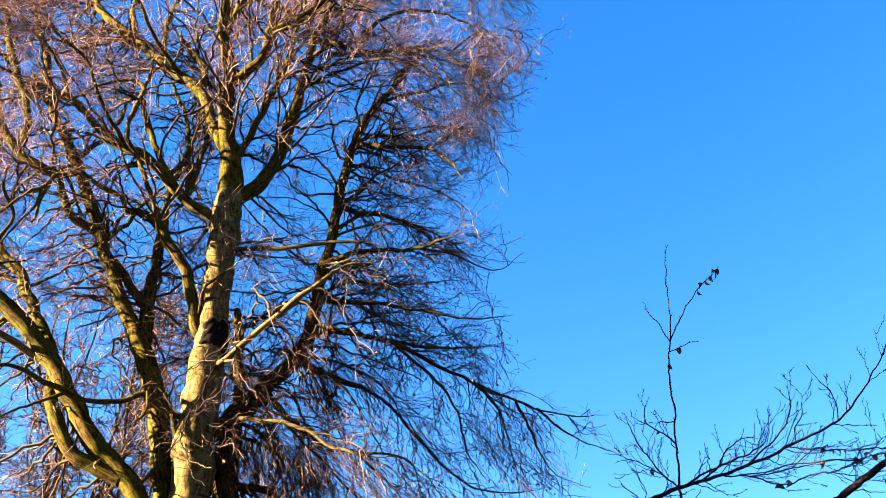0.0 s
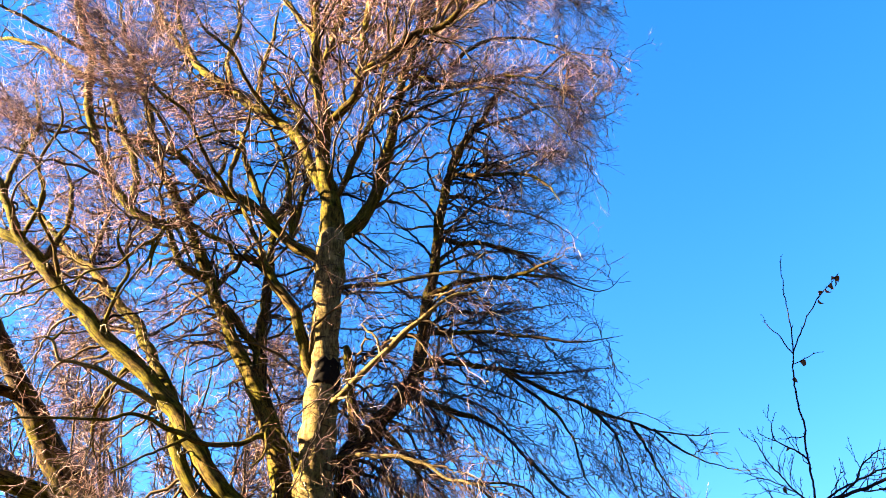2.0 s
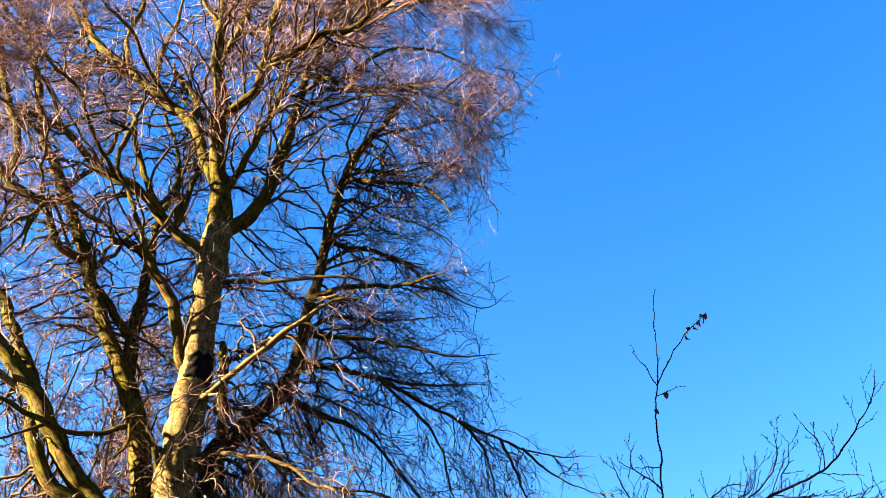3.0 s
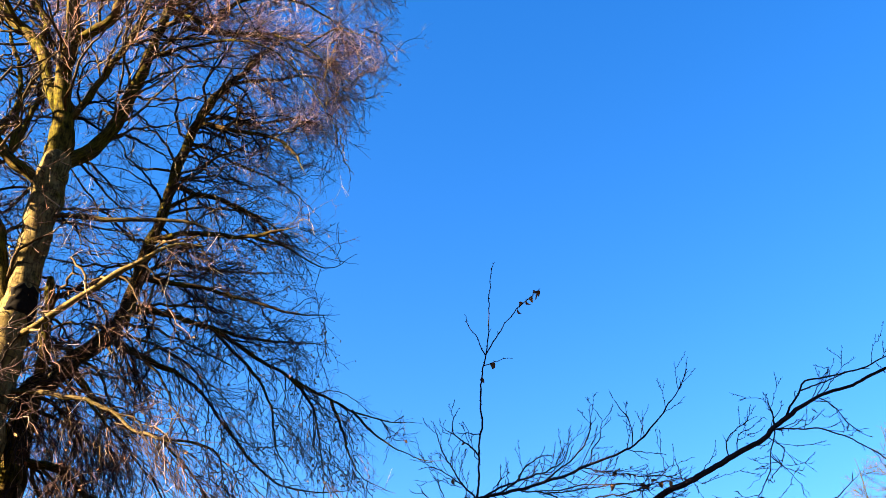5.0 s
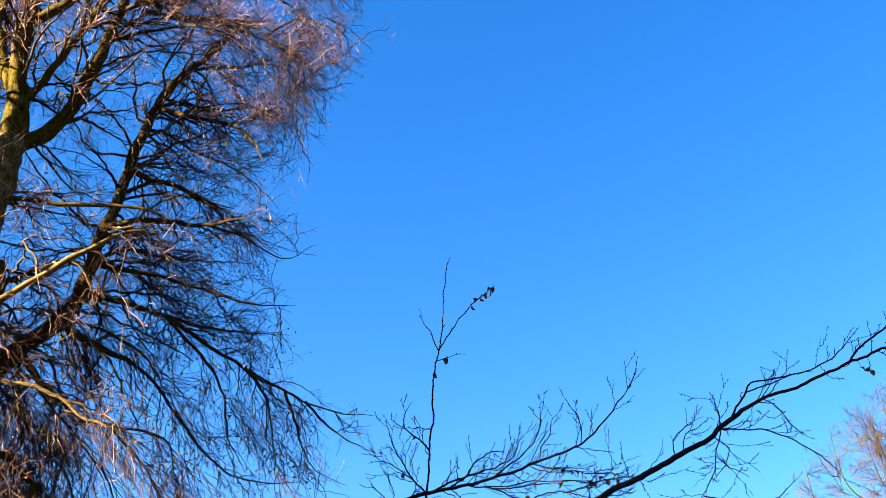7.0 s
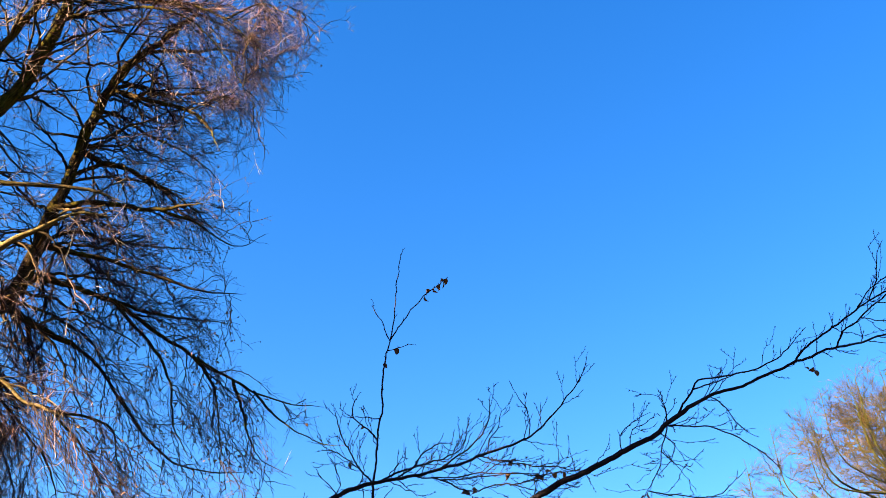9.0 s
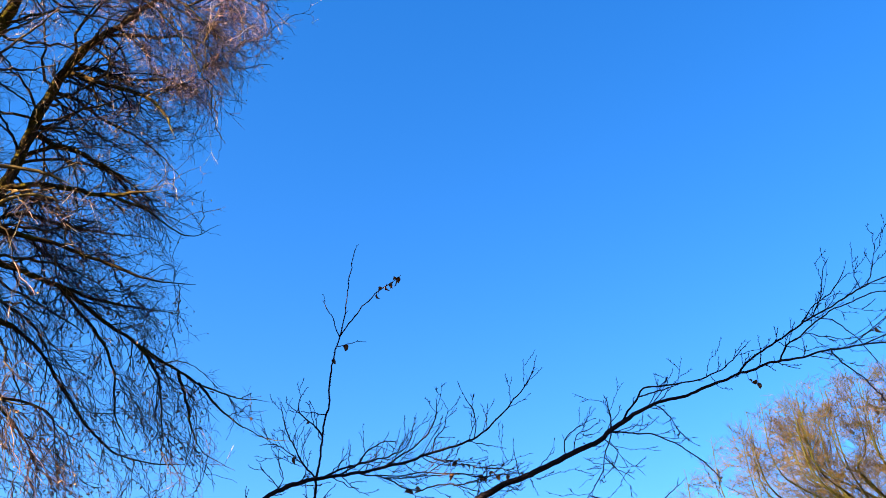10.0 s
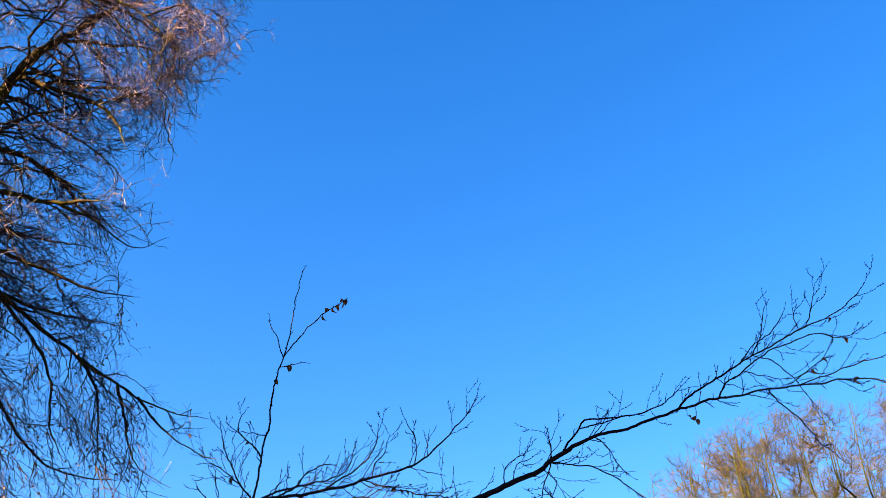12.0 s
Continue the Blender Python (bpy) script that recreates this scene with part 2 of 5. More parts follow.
# ---- crowns ----
def crown(tree, rng, inside, outward, droop, near=0.33, dense=1.0, leaves=0, leaf_places=None, tufts=(), single=0, twig_mat=TWIG_BARK, branch_mat=BRANCH_BARK, thin=1.0, spread=1.0, wander=1.0, zig=0.35, least=8.5, shaded=None, tip_mat=None, coarse=False, fill=0, shape=None):
    """Side branches, forks, branchlets and twigs on the boughs of a tree, kept within the outline of its crown."""
    base = np.array(tree.location)

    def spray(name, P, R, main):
        # a share of the sprays takes the darker, shade-painted colour
        dark = rng.random(len(P)) < (shaded(P[:, 0]) if shaded else 0)
        for which, mat in ((~dark, main), (dark, SHADED_TWIG)):
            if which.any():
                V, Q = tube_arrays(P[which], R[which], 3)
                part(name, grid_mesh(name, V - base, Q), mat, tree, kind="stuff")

    n1, nf, n2, n3 = (5, 3, 2, 1) if coarse else (12, 8, 5, 1)
    at, D, r0, who = [], [], [], []
    for P, R, ob in BOUGHS[tree.name]:
        seg = np.linalg.norm(np.diff(P, axis=0), axis=1)
        run = np.concatenate([[0], np.cumsum(seg)])
        good = np.where((P[:, 2] > least) & (R < 0.22))[0]
        if len(good) < 3:
            continue
        n = int((run[good[-1]] - run[good[0]]) / near) + 1
        for s in np.linspace(run[good[0]], run[good[-1]], n) + rng.uniform(-0.4, 0.4, n) * near:
            i = int(np.clip(np.searchsorted(run, s), 0, len(P) - 2))
            T = unit(P[i + 1] - P[i])
            N_ = rng.normal(size=3) + 0.7 * outward(P[i][None])[0]
            N_ = unit(N_ - N_ @ T * T)
            a = radians(rng.uniform(35, 75) * spread)
            at.append(P[i]), D.append(T * math.cos(a) + N_ * math.sin(a)), r0.append(R[i]), who.append(ob)
        for back in (1, 4, 8):
            i = max(len(P) - 1 - back, 1)
            at.append(P[i]), D.append(unit(P[i] - P[i - 1]) + (back > 1) * 0.8 * rng.normal(size=3)), r0.append(max(R[i], 0.03)), who.append(ob)
    at, D, r0 = np.array(at), np.array(D), np.array(r0)
    L = rng.uniform(1.0, 3.4, len(at)) * np.clip(r0 / 0.09, 0.55, 1.15)
    r1 = np.clip(r0 * rng.uniform(0.25, 0.55, len(at)), 0.012, 0.040)
    P1 = grow(rng, at, D, L, n1, 0.2 * wander, droop(at), zig)
    keep = inside(P1[:, -1], rng)
    P1, r1, who = P1[keep], r1[keep], [ob for ob, k in zip(who, keep) if k]
    R1 = taper(r1, r1 * 0.35, n1)
    order = np.argsort(-r1 * np.linalg.norm(P1[:, -1] - P1[:, 0], axis=1))
    for i in order[:single]:
        V, Q = tube_arrays(P1[i : i + 1], R1[i : i + 1], 6)
        part("side_branch", grid_mesh("side_branch", V - base, Q), branch_mat, who[i])
    V, Q = tube_arrays(P1[order[single:]], R1[order[single:]], 4 if coarse else 5)
    part("branchwork", grid_mesh("branchwork", V - base, Q), branch_mat, tree, kind="stuff")

    at, D, r, s = sprout(rng, P1, R1, 3, 0.15, (26 * spread, 55 * spread), outward, 0.55)
    L = rng.uniform(0.6, 1.9, len(at)) * (1.15 - 0.4 * s)
    PF = grow(rng, at, D, L, nf, 0.2 * wander, 0.8 * droop(at), zig * 1.1)
    keep = inside(PF[:, -1], rng)
    PF, r = PF[keep], r[keep]
    rf = np.clip(r * 0.75, 0.012, 0.030) * thin
    RF = taper(rf, rf * 0.5, nf)
    spray("fork_spray", PF, RF, branch_mat)

    P2, r2 = [], []
    for P, R, count in ((P1, R1, int(5 * dense + 0.5)), (PF, RF, int(4 * dense + 0.5))):
        at, D, r, s = sprout(rng, P, R, count, 0.15, (25 * spread, 55 * spread), outward, 0.45)
        L = rng.uniform(0.35, 1.1, len(at)) * (1.15 - 0.4 * s)
        G = grow(rng, at, D, L, n2, 0.18 * wander, 0.7 * droop(at), zig * 1.1)
        keep = inside(G[:, -1], rng)
        P2.append(G[keep]), r2.append(r[keep])
    P2, r = np.vstack(P2), np.concatenate(r2)
    r2 = np.clip(r * 0.62, 0.0085, 0.016) * thin
    R2 = taper(r2, r2 * 0.55, n2)
    spray("branchlet_spray", P2, R2, twig_mat)

    at, D, r, s = sprout(rng, P2, R2, int(3.2 * dense + 0.5), 0.2, (25 * spread, 52 * spread), outward, 0.35)
    L = rng.uniform(0.15, 0.6, len(at)) * (1.1 - 0.4 * s)
    P3 = grow(rng, at, D, L, n3, 0.15 * wander, 0.5 * droop(at), zig)
    keep = inside(P3[:, -1], rng)
    P3, r = P3[keep], r[keep]
    for x, y, z, size, count in tufts:
        c = np.array([x, y, z]) + rng.normal(size=(count, 3)) * size * 0.62
        d = rng.normal(size=(count, 3)) + np.array([0, 0, 0.2])
        P3 = np.vstack([P3, grow(rng, c, d, rng.uniform(0.3, 0.8, count) * size, n3, 0.3, np.zeros((count, 3)))])
        r = np.append(r, np.full(count, 0.01))
    r3 = np.clip(r * 0.6, 0.0046, 0.0072) * thin
    R3 = taper(r3, r3 * 0.6, n3)
    spray("twig_spray", P3, R3, tip_mat or twig_mat)

    if fill:
        # the finest shoots, most where the camera sees gaps between the branches
        nodes = np.vstack([P1[:, 2:].reshape(-1, 3), PF[:, 2:].reshape(-1, 3), P2[:, 1:].reshape(-1, 3)])
        cell = lambda p: tuple(np.clip(np.floor(c / 0.45).astype(int) + 60, 0, 159) for c in (p[:, 0], p[:, 2] - 0.68 * p[:, 1]))
        count = np.zeros((160, 160))
        for p in (nodes, P3[:, -1]):
            np.add.at(count, cell(p), 1)
        chance = 1.0 / (count[cell(nodes)] + 22.0)
        at = nodes[rng.choice(len(nodes), fill, p=chance / chance.sum())]
        D = rng.normal(size=at.shape) + 0.6 * outward(at) + np.array([0, 0, 0.25])
        PA = grow(rng, at, D, rng.uniform(0.35, 1.0, len(at)), 3, 0.2, 0.6 * droop(at), 0.3)
        PA = PA[shape(PA[:, -1], rng)]
        RA = taper(np.full(len(PA), 0.0052), np.full(len(PA), 0.0032), 3)
        spray("shoot_spray", PA, RA, SHOOT_TIP)
        at, D, r, s = sprout(rng, PA, RA, 2, 0.2, (25, 60), outward, 0.3)
        PB = grow(rng, at, D, rng.uniform(0.15, 0.5, len(at)), 1, 0.2, 0.6 * droop(at))
        spray("shoot_spray", PB, taper(np.full(len(PB), 0.0044), np.full(len(PB), 0.0028), 1), SHOOT_TIP)

    if leaves:
        chance = leaf_places(P3[:, -1])
        ends = P3[rng.choice(len(P3), leaves, replace=False, p=chance / chance.sum())][:, -1]
        V, Q = leaf_arrays(rng, ends, 0.042)
        part("leaf_remnant", grid_mesh("leaf_remnant", V - base, Q, False), DRY_LEAVES, tree, "brown withered leaves left on the twigs", "stuff")


def leaf_arrays(rng, at, size):
    """Curled pointed leaves, two folded halves each, hanging at the given places."""
    n = len(at)
    a = unit(rng.normal(size=(n, 3)) * np.array([1, 1, 0.6]) + np.array([0, 0, -0.8]))
    b = unit(np.cross(a, rng.normal(size=(n, 3))))
    c = np.cross(a, b)
    s = size * rng.uniform(0.7, 1.3, (n, 1))
    p = [at, at + a * s * 0.9 + b * s * 0.55 + c * s * 0.35, at + a * s * 2, at + a * s * 0.9 - b * s * 0.55 + c * s * 0.35, at + a * s]
    V = np.stack(p, 1).reshape(-1, 3)
    k = np.arange(n)[:, None] * 5
    Q = np.vstack([k + [0, 1, 2, 4], k + [0, 4, 2, 3]])
    return V, Q


# ---- the great beech ----
beech = thing("beech_tree", -5.89, 19.13, "tall bare mature beech with pale trunk, mossy boughs and reddish twigs", "tree", "beeches")
limb(beech, "trunk", (-5.89, 19.13, -0.20, 0.700), (-5.89, 19.13, 0.60, 0.600), (-5.95, 19.13, 3.50, 0.530), (-5.86, 19.14, 8.77, 0.435), (-5.90, 19.13, 9.49, 0.435), (-5.89, 19.13, 10.11, 0.409), (-5.90, 19.13, 10.76, 0.401), (-5.87, 19.14, 11.44, 0.394), (-5.86, 19.14, 11.85, 0.379), (-5.87, 19.14, 12.13, 0.362), (-5.87, 19.14, 12.85, 0.316), (-5.87, 19.14, 13.60, 0.334), (-5.89, 19.13, 14.37, 0.346), (-5.91, 19.12, 15.17, 0.366), (-5.89, 19.13, 15.84, 0.358), (-5.90, 19.13, 16.15, 0.300), mat=TRUNK_BARK)
limb(beech, "leader", (-5.89, 19.13, 15.59, 0.333), (-5.91, 19.13, 16.52, 0.308), (-5.94, 19.11, 16.87, 0.283), (-6.02, 19.09, 17.39, 0.229), (-6.19, 19.04, 18.23, 0.200), (-6.26, 19.02, 19.80, 0.175), (-6.46, 18.95, 20.82, 0.152), (-6.62, 18.90, 21.66, 0.141), (-6.67, 18.88, 23.25, 0.117), (-6.84, 18.82, 25.94, 0.094), (-7.24, 18.68, 29.78, 0.007), mat=LIMB_BARK)
limb(beech, "bough", (-5.99, 19.10, 15.73, 0.212), (-5.58, 19.28, 16.17, 0.195), (-5.16, 19.45, 16.81, 0.172), (-4.90, 19.57, 17.59, 0.162), (-4.74, 19.66, 18.50, 0.166), (-4.61, 19.75, 19.54, 0.149), (-4.45, 19.84, 20.74, 0.132), (-4.31, 19.92, 22.00, 0.121), (-4.06, 20.03, 22.97, 0.108), (-3.79, 20.13, 24.47, 0.097), (-3.55, 20.23, 26.87, 0.068), (-3.43, 20.30, 29.50, 0.007), mat=LIMB_BARK, crook=0.035)
limb(beech, "stem", (-6.07, 19.08, 17.06, 0.102), (-5.71, 19.05, 17.36, 0.093), (-5.45, 19.00, 18.07, 0.088), (-5.20, 18.94, 18.75, 0.082), (-4.86, 18.89, 19.64, 0.077), (-4.67, 18.81, 20.56, 0.071), (-4.50, 18.72, 21.50, 0.058), (-4.28, 18.64, 22.72, 0.045), (-4.19, 18.54, 24.48, 0.007), mat=LIMB_BARK, crook=0.035)
limb(beech, "bough", (-6.25, 19.02, 19.51, 0.139), (-5.72, 18.76, 19.84, 0.126), (-5.30, 18.47, 20.04, 0.119), (-5.00, 18.13, 20.59, 0.112), (-4.48, 17.85, 20.52, 0.111), (-4.04, 17.54, 20.59, 0.110), (-3.46, 17.25, 20.73, 0.095), (-2.68, 16.98, 20.68, 0.081), (-2.05, 16.66, 20.92, 0.067), (-1.27, 16.33, 21.41, 0.040), (-0.64, 15.96, 21.67, 0.007), mat=SHADED_ROUGH_BARK, crook=0.035)
limb(beech, "bough", (-5.27, 18.44, 20.09, 0.092), (-5.35, 19.09, 22.05, 0.090), (-5.47, 19.73, 23.91, 0.095), (-5.53, 20.39, 25.90, 0.084), (-5.66, 21.03, 28.61, 0.007), mat=LIMB_BARK, crook=0.035)
limb(beech, "bough", (-6.59, 18.91, 21.51, 0.098), (-6.67, 19.94, 23.17, 0.095), (-6.75, 20.96, 25.36, 0.093), (-6.71, 22.02, 28.01, 0.092), (-6.67, 23.07, 31.67, 0.007), mat=LIMB_BARK, crook=0.035)
limb(beech, "bough", (-5.99, 19.10, 15.20, 0.139), (-6.44, 19.16, 15.56, 0.129), (-6.89, 19.21, 15.98, 0.137), (-7.38, 19.24, 16.55, 0.147), (-7.88, 19.25, 17.17, 0.129), (-8.31, 19.28, 17.63, 0.118), (-8.73, 19.31, 17.81, 0.105), (-9.22, 19.29, 18.10, 0.106), (-9.76, 19.25, 18.73, 0.094), (-10.26, 19.21, 19.30, 0.088), (-10.78, 19.15, 19.64, 0.089), (-11.31, 19.07, 19.91, 0.060), (-11.77, 19.01, 19.84, 0.007), mat=LIMB_BARK, crook=0.035)
limb(beech, "bough", (-6.10, 19.07, 17.41, 0.162), (-6.76, 19.48, 18.88, 0.155), (-7.25, 19.95, 20.11, 0.155), (-7.98, 20.32, 21.12, 0.146), (-8.92, 20.59, 22.14, 0.135), (-9.83, 20.84, 23.24, 0.132), (-10.59, 21.14, 24.16, 0.128), (-11.42, 21.39, 25.21, 0.124), (-12.07, 21.73, 26.47, 0.101), (-12.74, 22.04, 28.20, 0.077), (-13.54, 22.27, 30.72, 0.007), mat=LIMB_BARK, crook=0.035)
limb(beech, "bough", (-7.31, 19.98, 20.20, 0.114), (-7.48, 20.49, 21.56, 0.101), (-7.99, 20.87, 22.57, 0.096), (-8.56, 21.22, 23.55, 0.075), (-8.93, 21.64, 24.58, 0.007), mat=LIMB_BARK, crook=0.035)
limb(beech, "bough", (-5.94, 19.12, 12.09, 0.150), (-6.21, 19.05, 12.34, 0.140), (-6.35, 19.02, 12.99, 0.135), (-6.49, 18.99, 13.44, 0.130), (-6.62, 18.96, 13.87, 0.130), (-6.84, 18.90, 14.20, 0.128), (-7.07, 18.83, 14.50, 0.125), (-7.28, 18.78, 14.93, 0.110), (-7.49, 18.71, 15.16, 0.095), (-7.81, 18.60, 15.25, 0.070), (-8.05, 18.51, 15.24, 0.064), (-8.22, 18.46, 15.60, 0.058), (-8.49, 18.36, 15.73, 0.058), (-8.81, 18.22, 15.89, 0.054), (-9.14, 18.08, 16.08, 0.049), (-9.46, 17.94, 16.20, 0.047), (-9.66, 17.85, 15.92, 0.047), (-9.82, 17.78, 15.49, 0.041), (-10.10, 17.64, 15.25, 0.036), (-10.33, 17.53, 14.86, 0.032), (-10.55, 17.42, 14.51, 0.029), (-10.95, 17.19, 14.34, 0.025), (-11.26, 17.01, 13.97, 0.022), (-11.65, 16.77, 13.65, 0.019), (-12.04, 16.51, 13.38, 0.006), mat=LIMB_BARK, crook=0.035)
limb(beech, "bough", (-9.68, 17.84, 15.88, 0.050), (-9.74, 17.83, 15.55, 0.043), (-9.81, 17.82, 15.18, 0.038), (-9.85, 17.82, 14.84, 0.033), (-9.91, 17.81, 14.53, 0.028), (-10.04, 17.76, 14.64, 0.023), (-10.11, 17.75, 14.29, 0.006), mat=LIMB_BARK, crook=0.035)
limb(beech, "bough", (-9.55, 17.89, 16.07, 0.043), (-9.28, 17.96, 15.66, 0.039), (-9.08, 17.99, 15.21, 0.033), (-8.87, 18.01, 14.84, 0.023), (-8.72, 18.01, 14.59, 0.006), mat=LIMB_BARK, crook=0.035)
limb(beech, "bough", (-9.85, 17.77, 15.47, 0.037), (-9.83, 17.70, 14.93, 0.030), (-10.02, 17.51, 14.36, 0.025), (-10.17, 17.35, 13.73, 0.020), (-10.29, 17.19, 13.36, 0.006), mat=LIMB_BARK, crook=0.035)
limb(beech, "bough", (-7.28, 18.78, 14.93, 0.083), (-7.58, 18.76, 15.68, 0.064), (-7.86, 18.75, 16.28, 0.063), (-8.07, 18.77, 16.84, 0.060), (-8.28, 18.78, 17.29, 0.061), (-8.54, 18.77, 17.72, 0.062), (-8.65, 18.82, 18.15, 0.058), (-8.60, 18.95, 18.73, 0.068), (-8.57, 19.06, 19.27, 0.072), (-8.58, 19.17, 19.85, 0.058), (-8.79, 19.18, 19.99, 0.047), (-9.08, 19.15, 20.07, 0.041), (-9.62, 18.99, 19.77, 0.035), (-10.12, 18.84, 19.24, 0.032), (-10.48, 18.76, 18.93, 0.007), mat=LIMB_BARK, crook=0.035)
limb(beech, "bough", (-7.20, 19.23, 16.34, 0.087), (-7.56, 19.30, 16.96, 0.081), (-7.91, 19.36, 17.60, 0.083), (-8.19, 19.45, 18.22, 0.084), (-8.45, 19.55, 18.91, 0.080), (-8.66, 19.66, 19.50, 0.067), (-8.85, 19.78, 20.14, 0.060), (-8.83, 20.00, 21.01, 0.046), (-8.90, 20.17, 22.06, 0.007), mat=LIMB_BARK, crook=0.035)
limb(beech, "bough", (-6.93, 19.21, 16.03, 0.072), (-7.16, 19.53, 17.39, 0.062), (-7.37, 19.85, 18.43, 0.059), (-7.60, 20.17, 19.30, 0.058), (-7.97, 20.42, 20.28, 0.053), (-8.38, 20.67, 21.21, 0.044), (-8.72, 20.93, 22.17, 0.007), mat=LIMB_BARK, crook=0.035)
limb(beech, "bough", (-6.95, 19.24, 16.16, 0.072), (-6.91, 19.62, 17.53, 0.069), (-6.92, 19.98, 18.67, 0.068), (-7.03, 20.32, 19.76, 0.062), (-7.25, 20.61, 20.78, 0.053), (-7.64, 20.83, 22.04, 0.007), mat=LIMB_BARK, crook=0.035)
limb(beech, "bough", (-5.76, 19.05, 11.37, 0.0850), (-5.47, 18.75, 11.38, 0.0750), (-5.11, 18.60, 11.62, 0.0720), (-4.47, 18.35, 11.99, 0.0690), (-3.83, 18.10, 12.47, 0.0630), (-3.31, 17.90, 12.75, 0.0550), (-2.96, 17.80, 12.96, 0.0380), (-2.55, 17.65, 13.04, 0.0260), (-2.11, 17.50, 12.93, 0.0060), mat=TRUNK_BARK, label="straight pale bough")
limb(beech, "bough", (-6.05, 19.08, 10.16, 0.0638), (-5.33, 19.00, 10.12, 0.0476), (-4.92, 18.82, 10.07, 0.0519), (-4.40, 18.66, 9.91, 0.0467), (-3.89, 18.49, 9.79, 0.0416), (-3.39, 18.30, 9.49, 0.0357), (-2.91, 18.09, 9.09, 0.0306), (-2.45, 17.88, 8.88, 0.0263), (-1.73, 17.67, 8.66, 0.0059), mat=BOUGH_BARK, crook=0.035)
limb(beech, "bough", (-5.98, 19.11, 14.43, 0.0768), (-5.36, 19.07, 14.43, 0.0592), (-4.79, 19.00, 14.38, 0.0592), (-4.23, 18.91, 14.34, 0.0488), (-3.67, 18.81, 14.36, 0.0480), (-3.12, 18.69, 14.32, 0.0384), (-2.52, 18.57, 14.20, 0.0328), (-1.95, 18.42, 13.93, 0.0056), mat=BOUGH_BARK, crook=0.035)
limb(beech, "stem", (-5.54, 19.88, 3.00, 0.400), (-5.42, 20.09, 8.10, 0.297), (-5.47, 20.12, 9.56, 0.281), (-5.45, 20.17, 10.65, 0.262), (-5.24, 20.27, 11.01, 0.228), (-4.80, 20.41, 11.55, 0.195), (-4.30, 20.56, 12.27, 0.179), (-3.97, 20.67, 13.04, 0.169), (-3.87, 20.72, 14.00, 0.154), (-3.74, 20.79, 15.01, 0.144), (-3.59, 20.86, 16.07, 0.128), (-3.50, 20.91, 17.18, 0.131), (-3.35, 20.98, 18.35, 0.128), (-3.18, 21.04, 19.17, 0.116), (-2.92, 21.12, 20.01, 0.103), (-2.55, 21.21, 20.71, 0.090), (-2.07, 21.30, 21.53, 0.077), (-1.61, 21.37, 22.43, 0.063), (-1.02, 21.45, 23.81, 0.007), mat=SHADED_ROUGH_BARK, crook=0.035)
limb(beech, "broken_stem", (-5.37, 20.20, 10.78, 0.158), (-5.42, 20.18, 11.77, 0.122), (-5.53, 20.15, 12.64, 0.111), (-5.61, 20.12, 13.21, 0.106), (-5.63, 20.11, 13.42, 0.075), mat=LIMB_BARK, crook=0.035)
limb(beech, "stem", (-6.24, 19.23, 3.20, 0.420), (-6.39, 19.29, 7.92, 0.245), (-6.65, 19.42, 9.39, 0.233), (-6.88, 19.55, 10.26, 0.228), (-7.10, 19.68, 11.01, 0.233), (-7.43, 19.78, 11.78, 0.238), (-7.80, 19.85, 12.59, 0.221), (-8.19, 19.91, 13.27, 0.181), (-8.59, 19.97, 14.13, 0.162), (-8.95, 20.03, 14.87, 0.154), (-9.30, 20.09, 15.64, 0.151), (-9.64, 20.16, 16.43, 0.161), (-10.05, 20.18, 17.33, 0.146), (-10.47, 20.20, 18.27, 0.143), (-10.96, 20.17, 19.12, 0.133), (-11.40, 20.15, 20.00, 0.123), (-11.80, 20.16, 21.15, 0.112), (-12.16, 20.18, 22.36, 0.101), (-12.65, 20.12, 23.57, 0.089), (-13.05, 20.10, 24.61, 0.077), (-13.53, 20.03, 25.92, 0.063), (-14.02, 19.94, 27.83, 0.007), mat=LIMB_BARK, crook=0.035)
limb(beech, "stem", (-7.67, 19.83, 12.29, 0.205), (-7.72, 20.08, 13.07, 0.191), (-7.89, 20.29, 13.75, 0.161), (-7.95, 20.54, 14.71, 0.142), (-8.02, 20.78, 15.91, 0.134), (-8.11, 21.02, 16.98, 0.101), (-8.14, 21.28, 18.13, 0.091), (-8.07, 21.58, 19.34, 0.080), (-7.91, 21.91, 20.64, 0.069), (-7.83, 22.20, 22.23, 0.007), mat=LIMB_BARK, crook=0.035)
limb(beech, "stem", (-7.84, 20.23, 13.56, 0.138), (-8.21, 20.18, 14.05, 0.110), (-8.65, 20.09, 14.67, 0.100), (-9.09, 19.99, 15.29, 0.007), mat=LIMB_BARK, crook=0.035)
limb(beech, "bough", (-9.36, 20.10, 15.78, 0.136), (-9.93, 19.84, 16.05, 0.104), (-10.25, 19.69, 16.56, 0.091), (-10.44, 19.60, 17.11, 0.085), (-10.58, 19.54, 17.79, 0.007), mat=LIMB_BARK, crook=0.035)
limb(beech, "bough", (-9.23, 18.04, 16.11, 0.115), (-9.68, 17.99, 16.02, 0.111), (-10.20, 17.89, 16.23, 0.119), (-10.74, 17.76, 16.67, 0.114), (-11.27, 17.62, 17.54, 0.103), (-11.79, 17.48, 18.63, 0.106), (-12.19, 17.40, 19.71, 0.117), (-12.42, 17.43, 20.92, 0.113), (-12.60, 17.50, 22.11, 0.101), (-13.08, 17.35, 23.19, 0.080), (-13.50, 17.24, 24.35, 0.066), (-14.07, 16.98, 26.20, 0.007), mat=LIMB_BARK, crook=0.035)
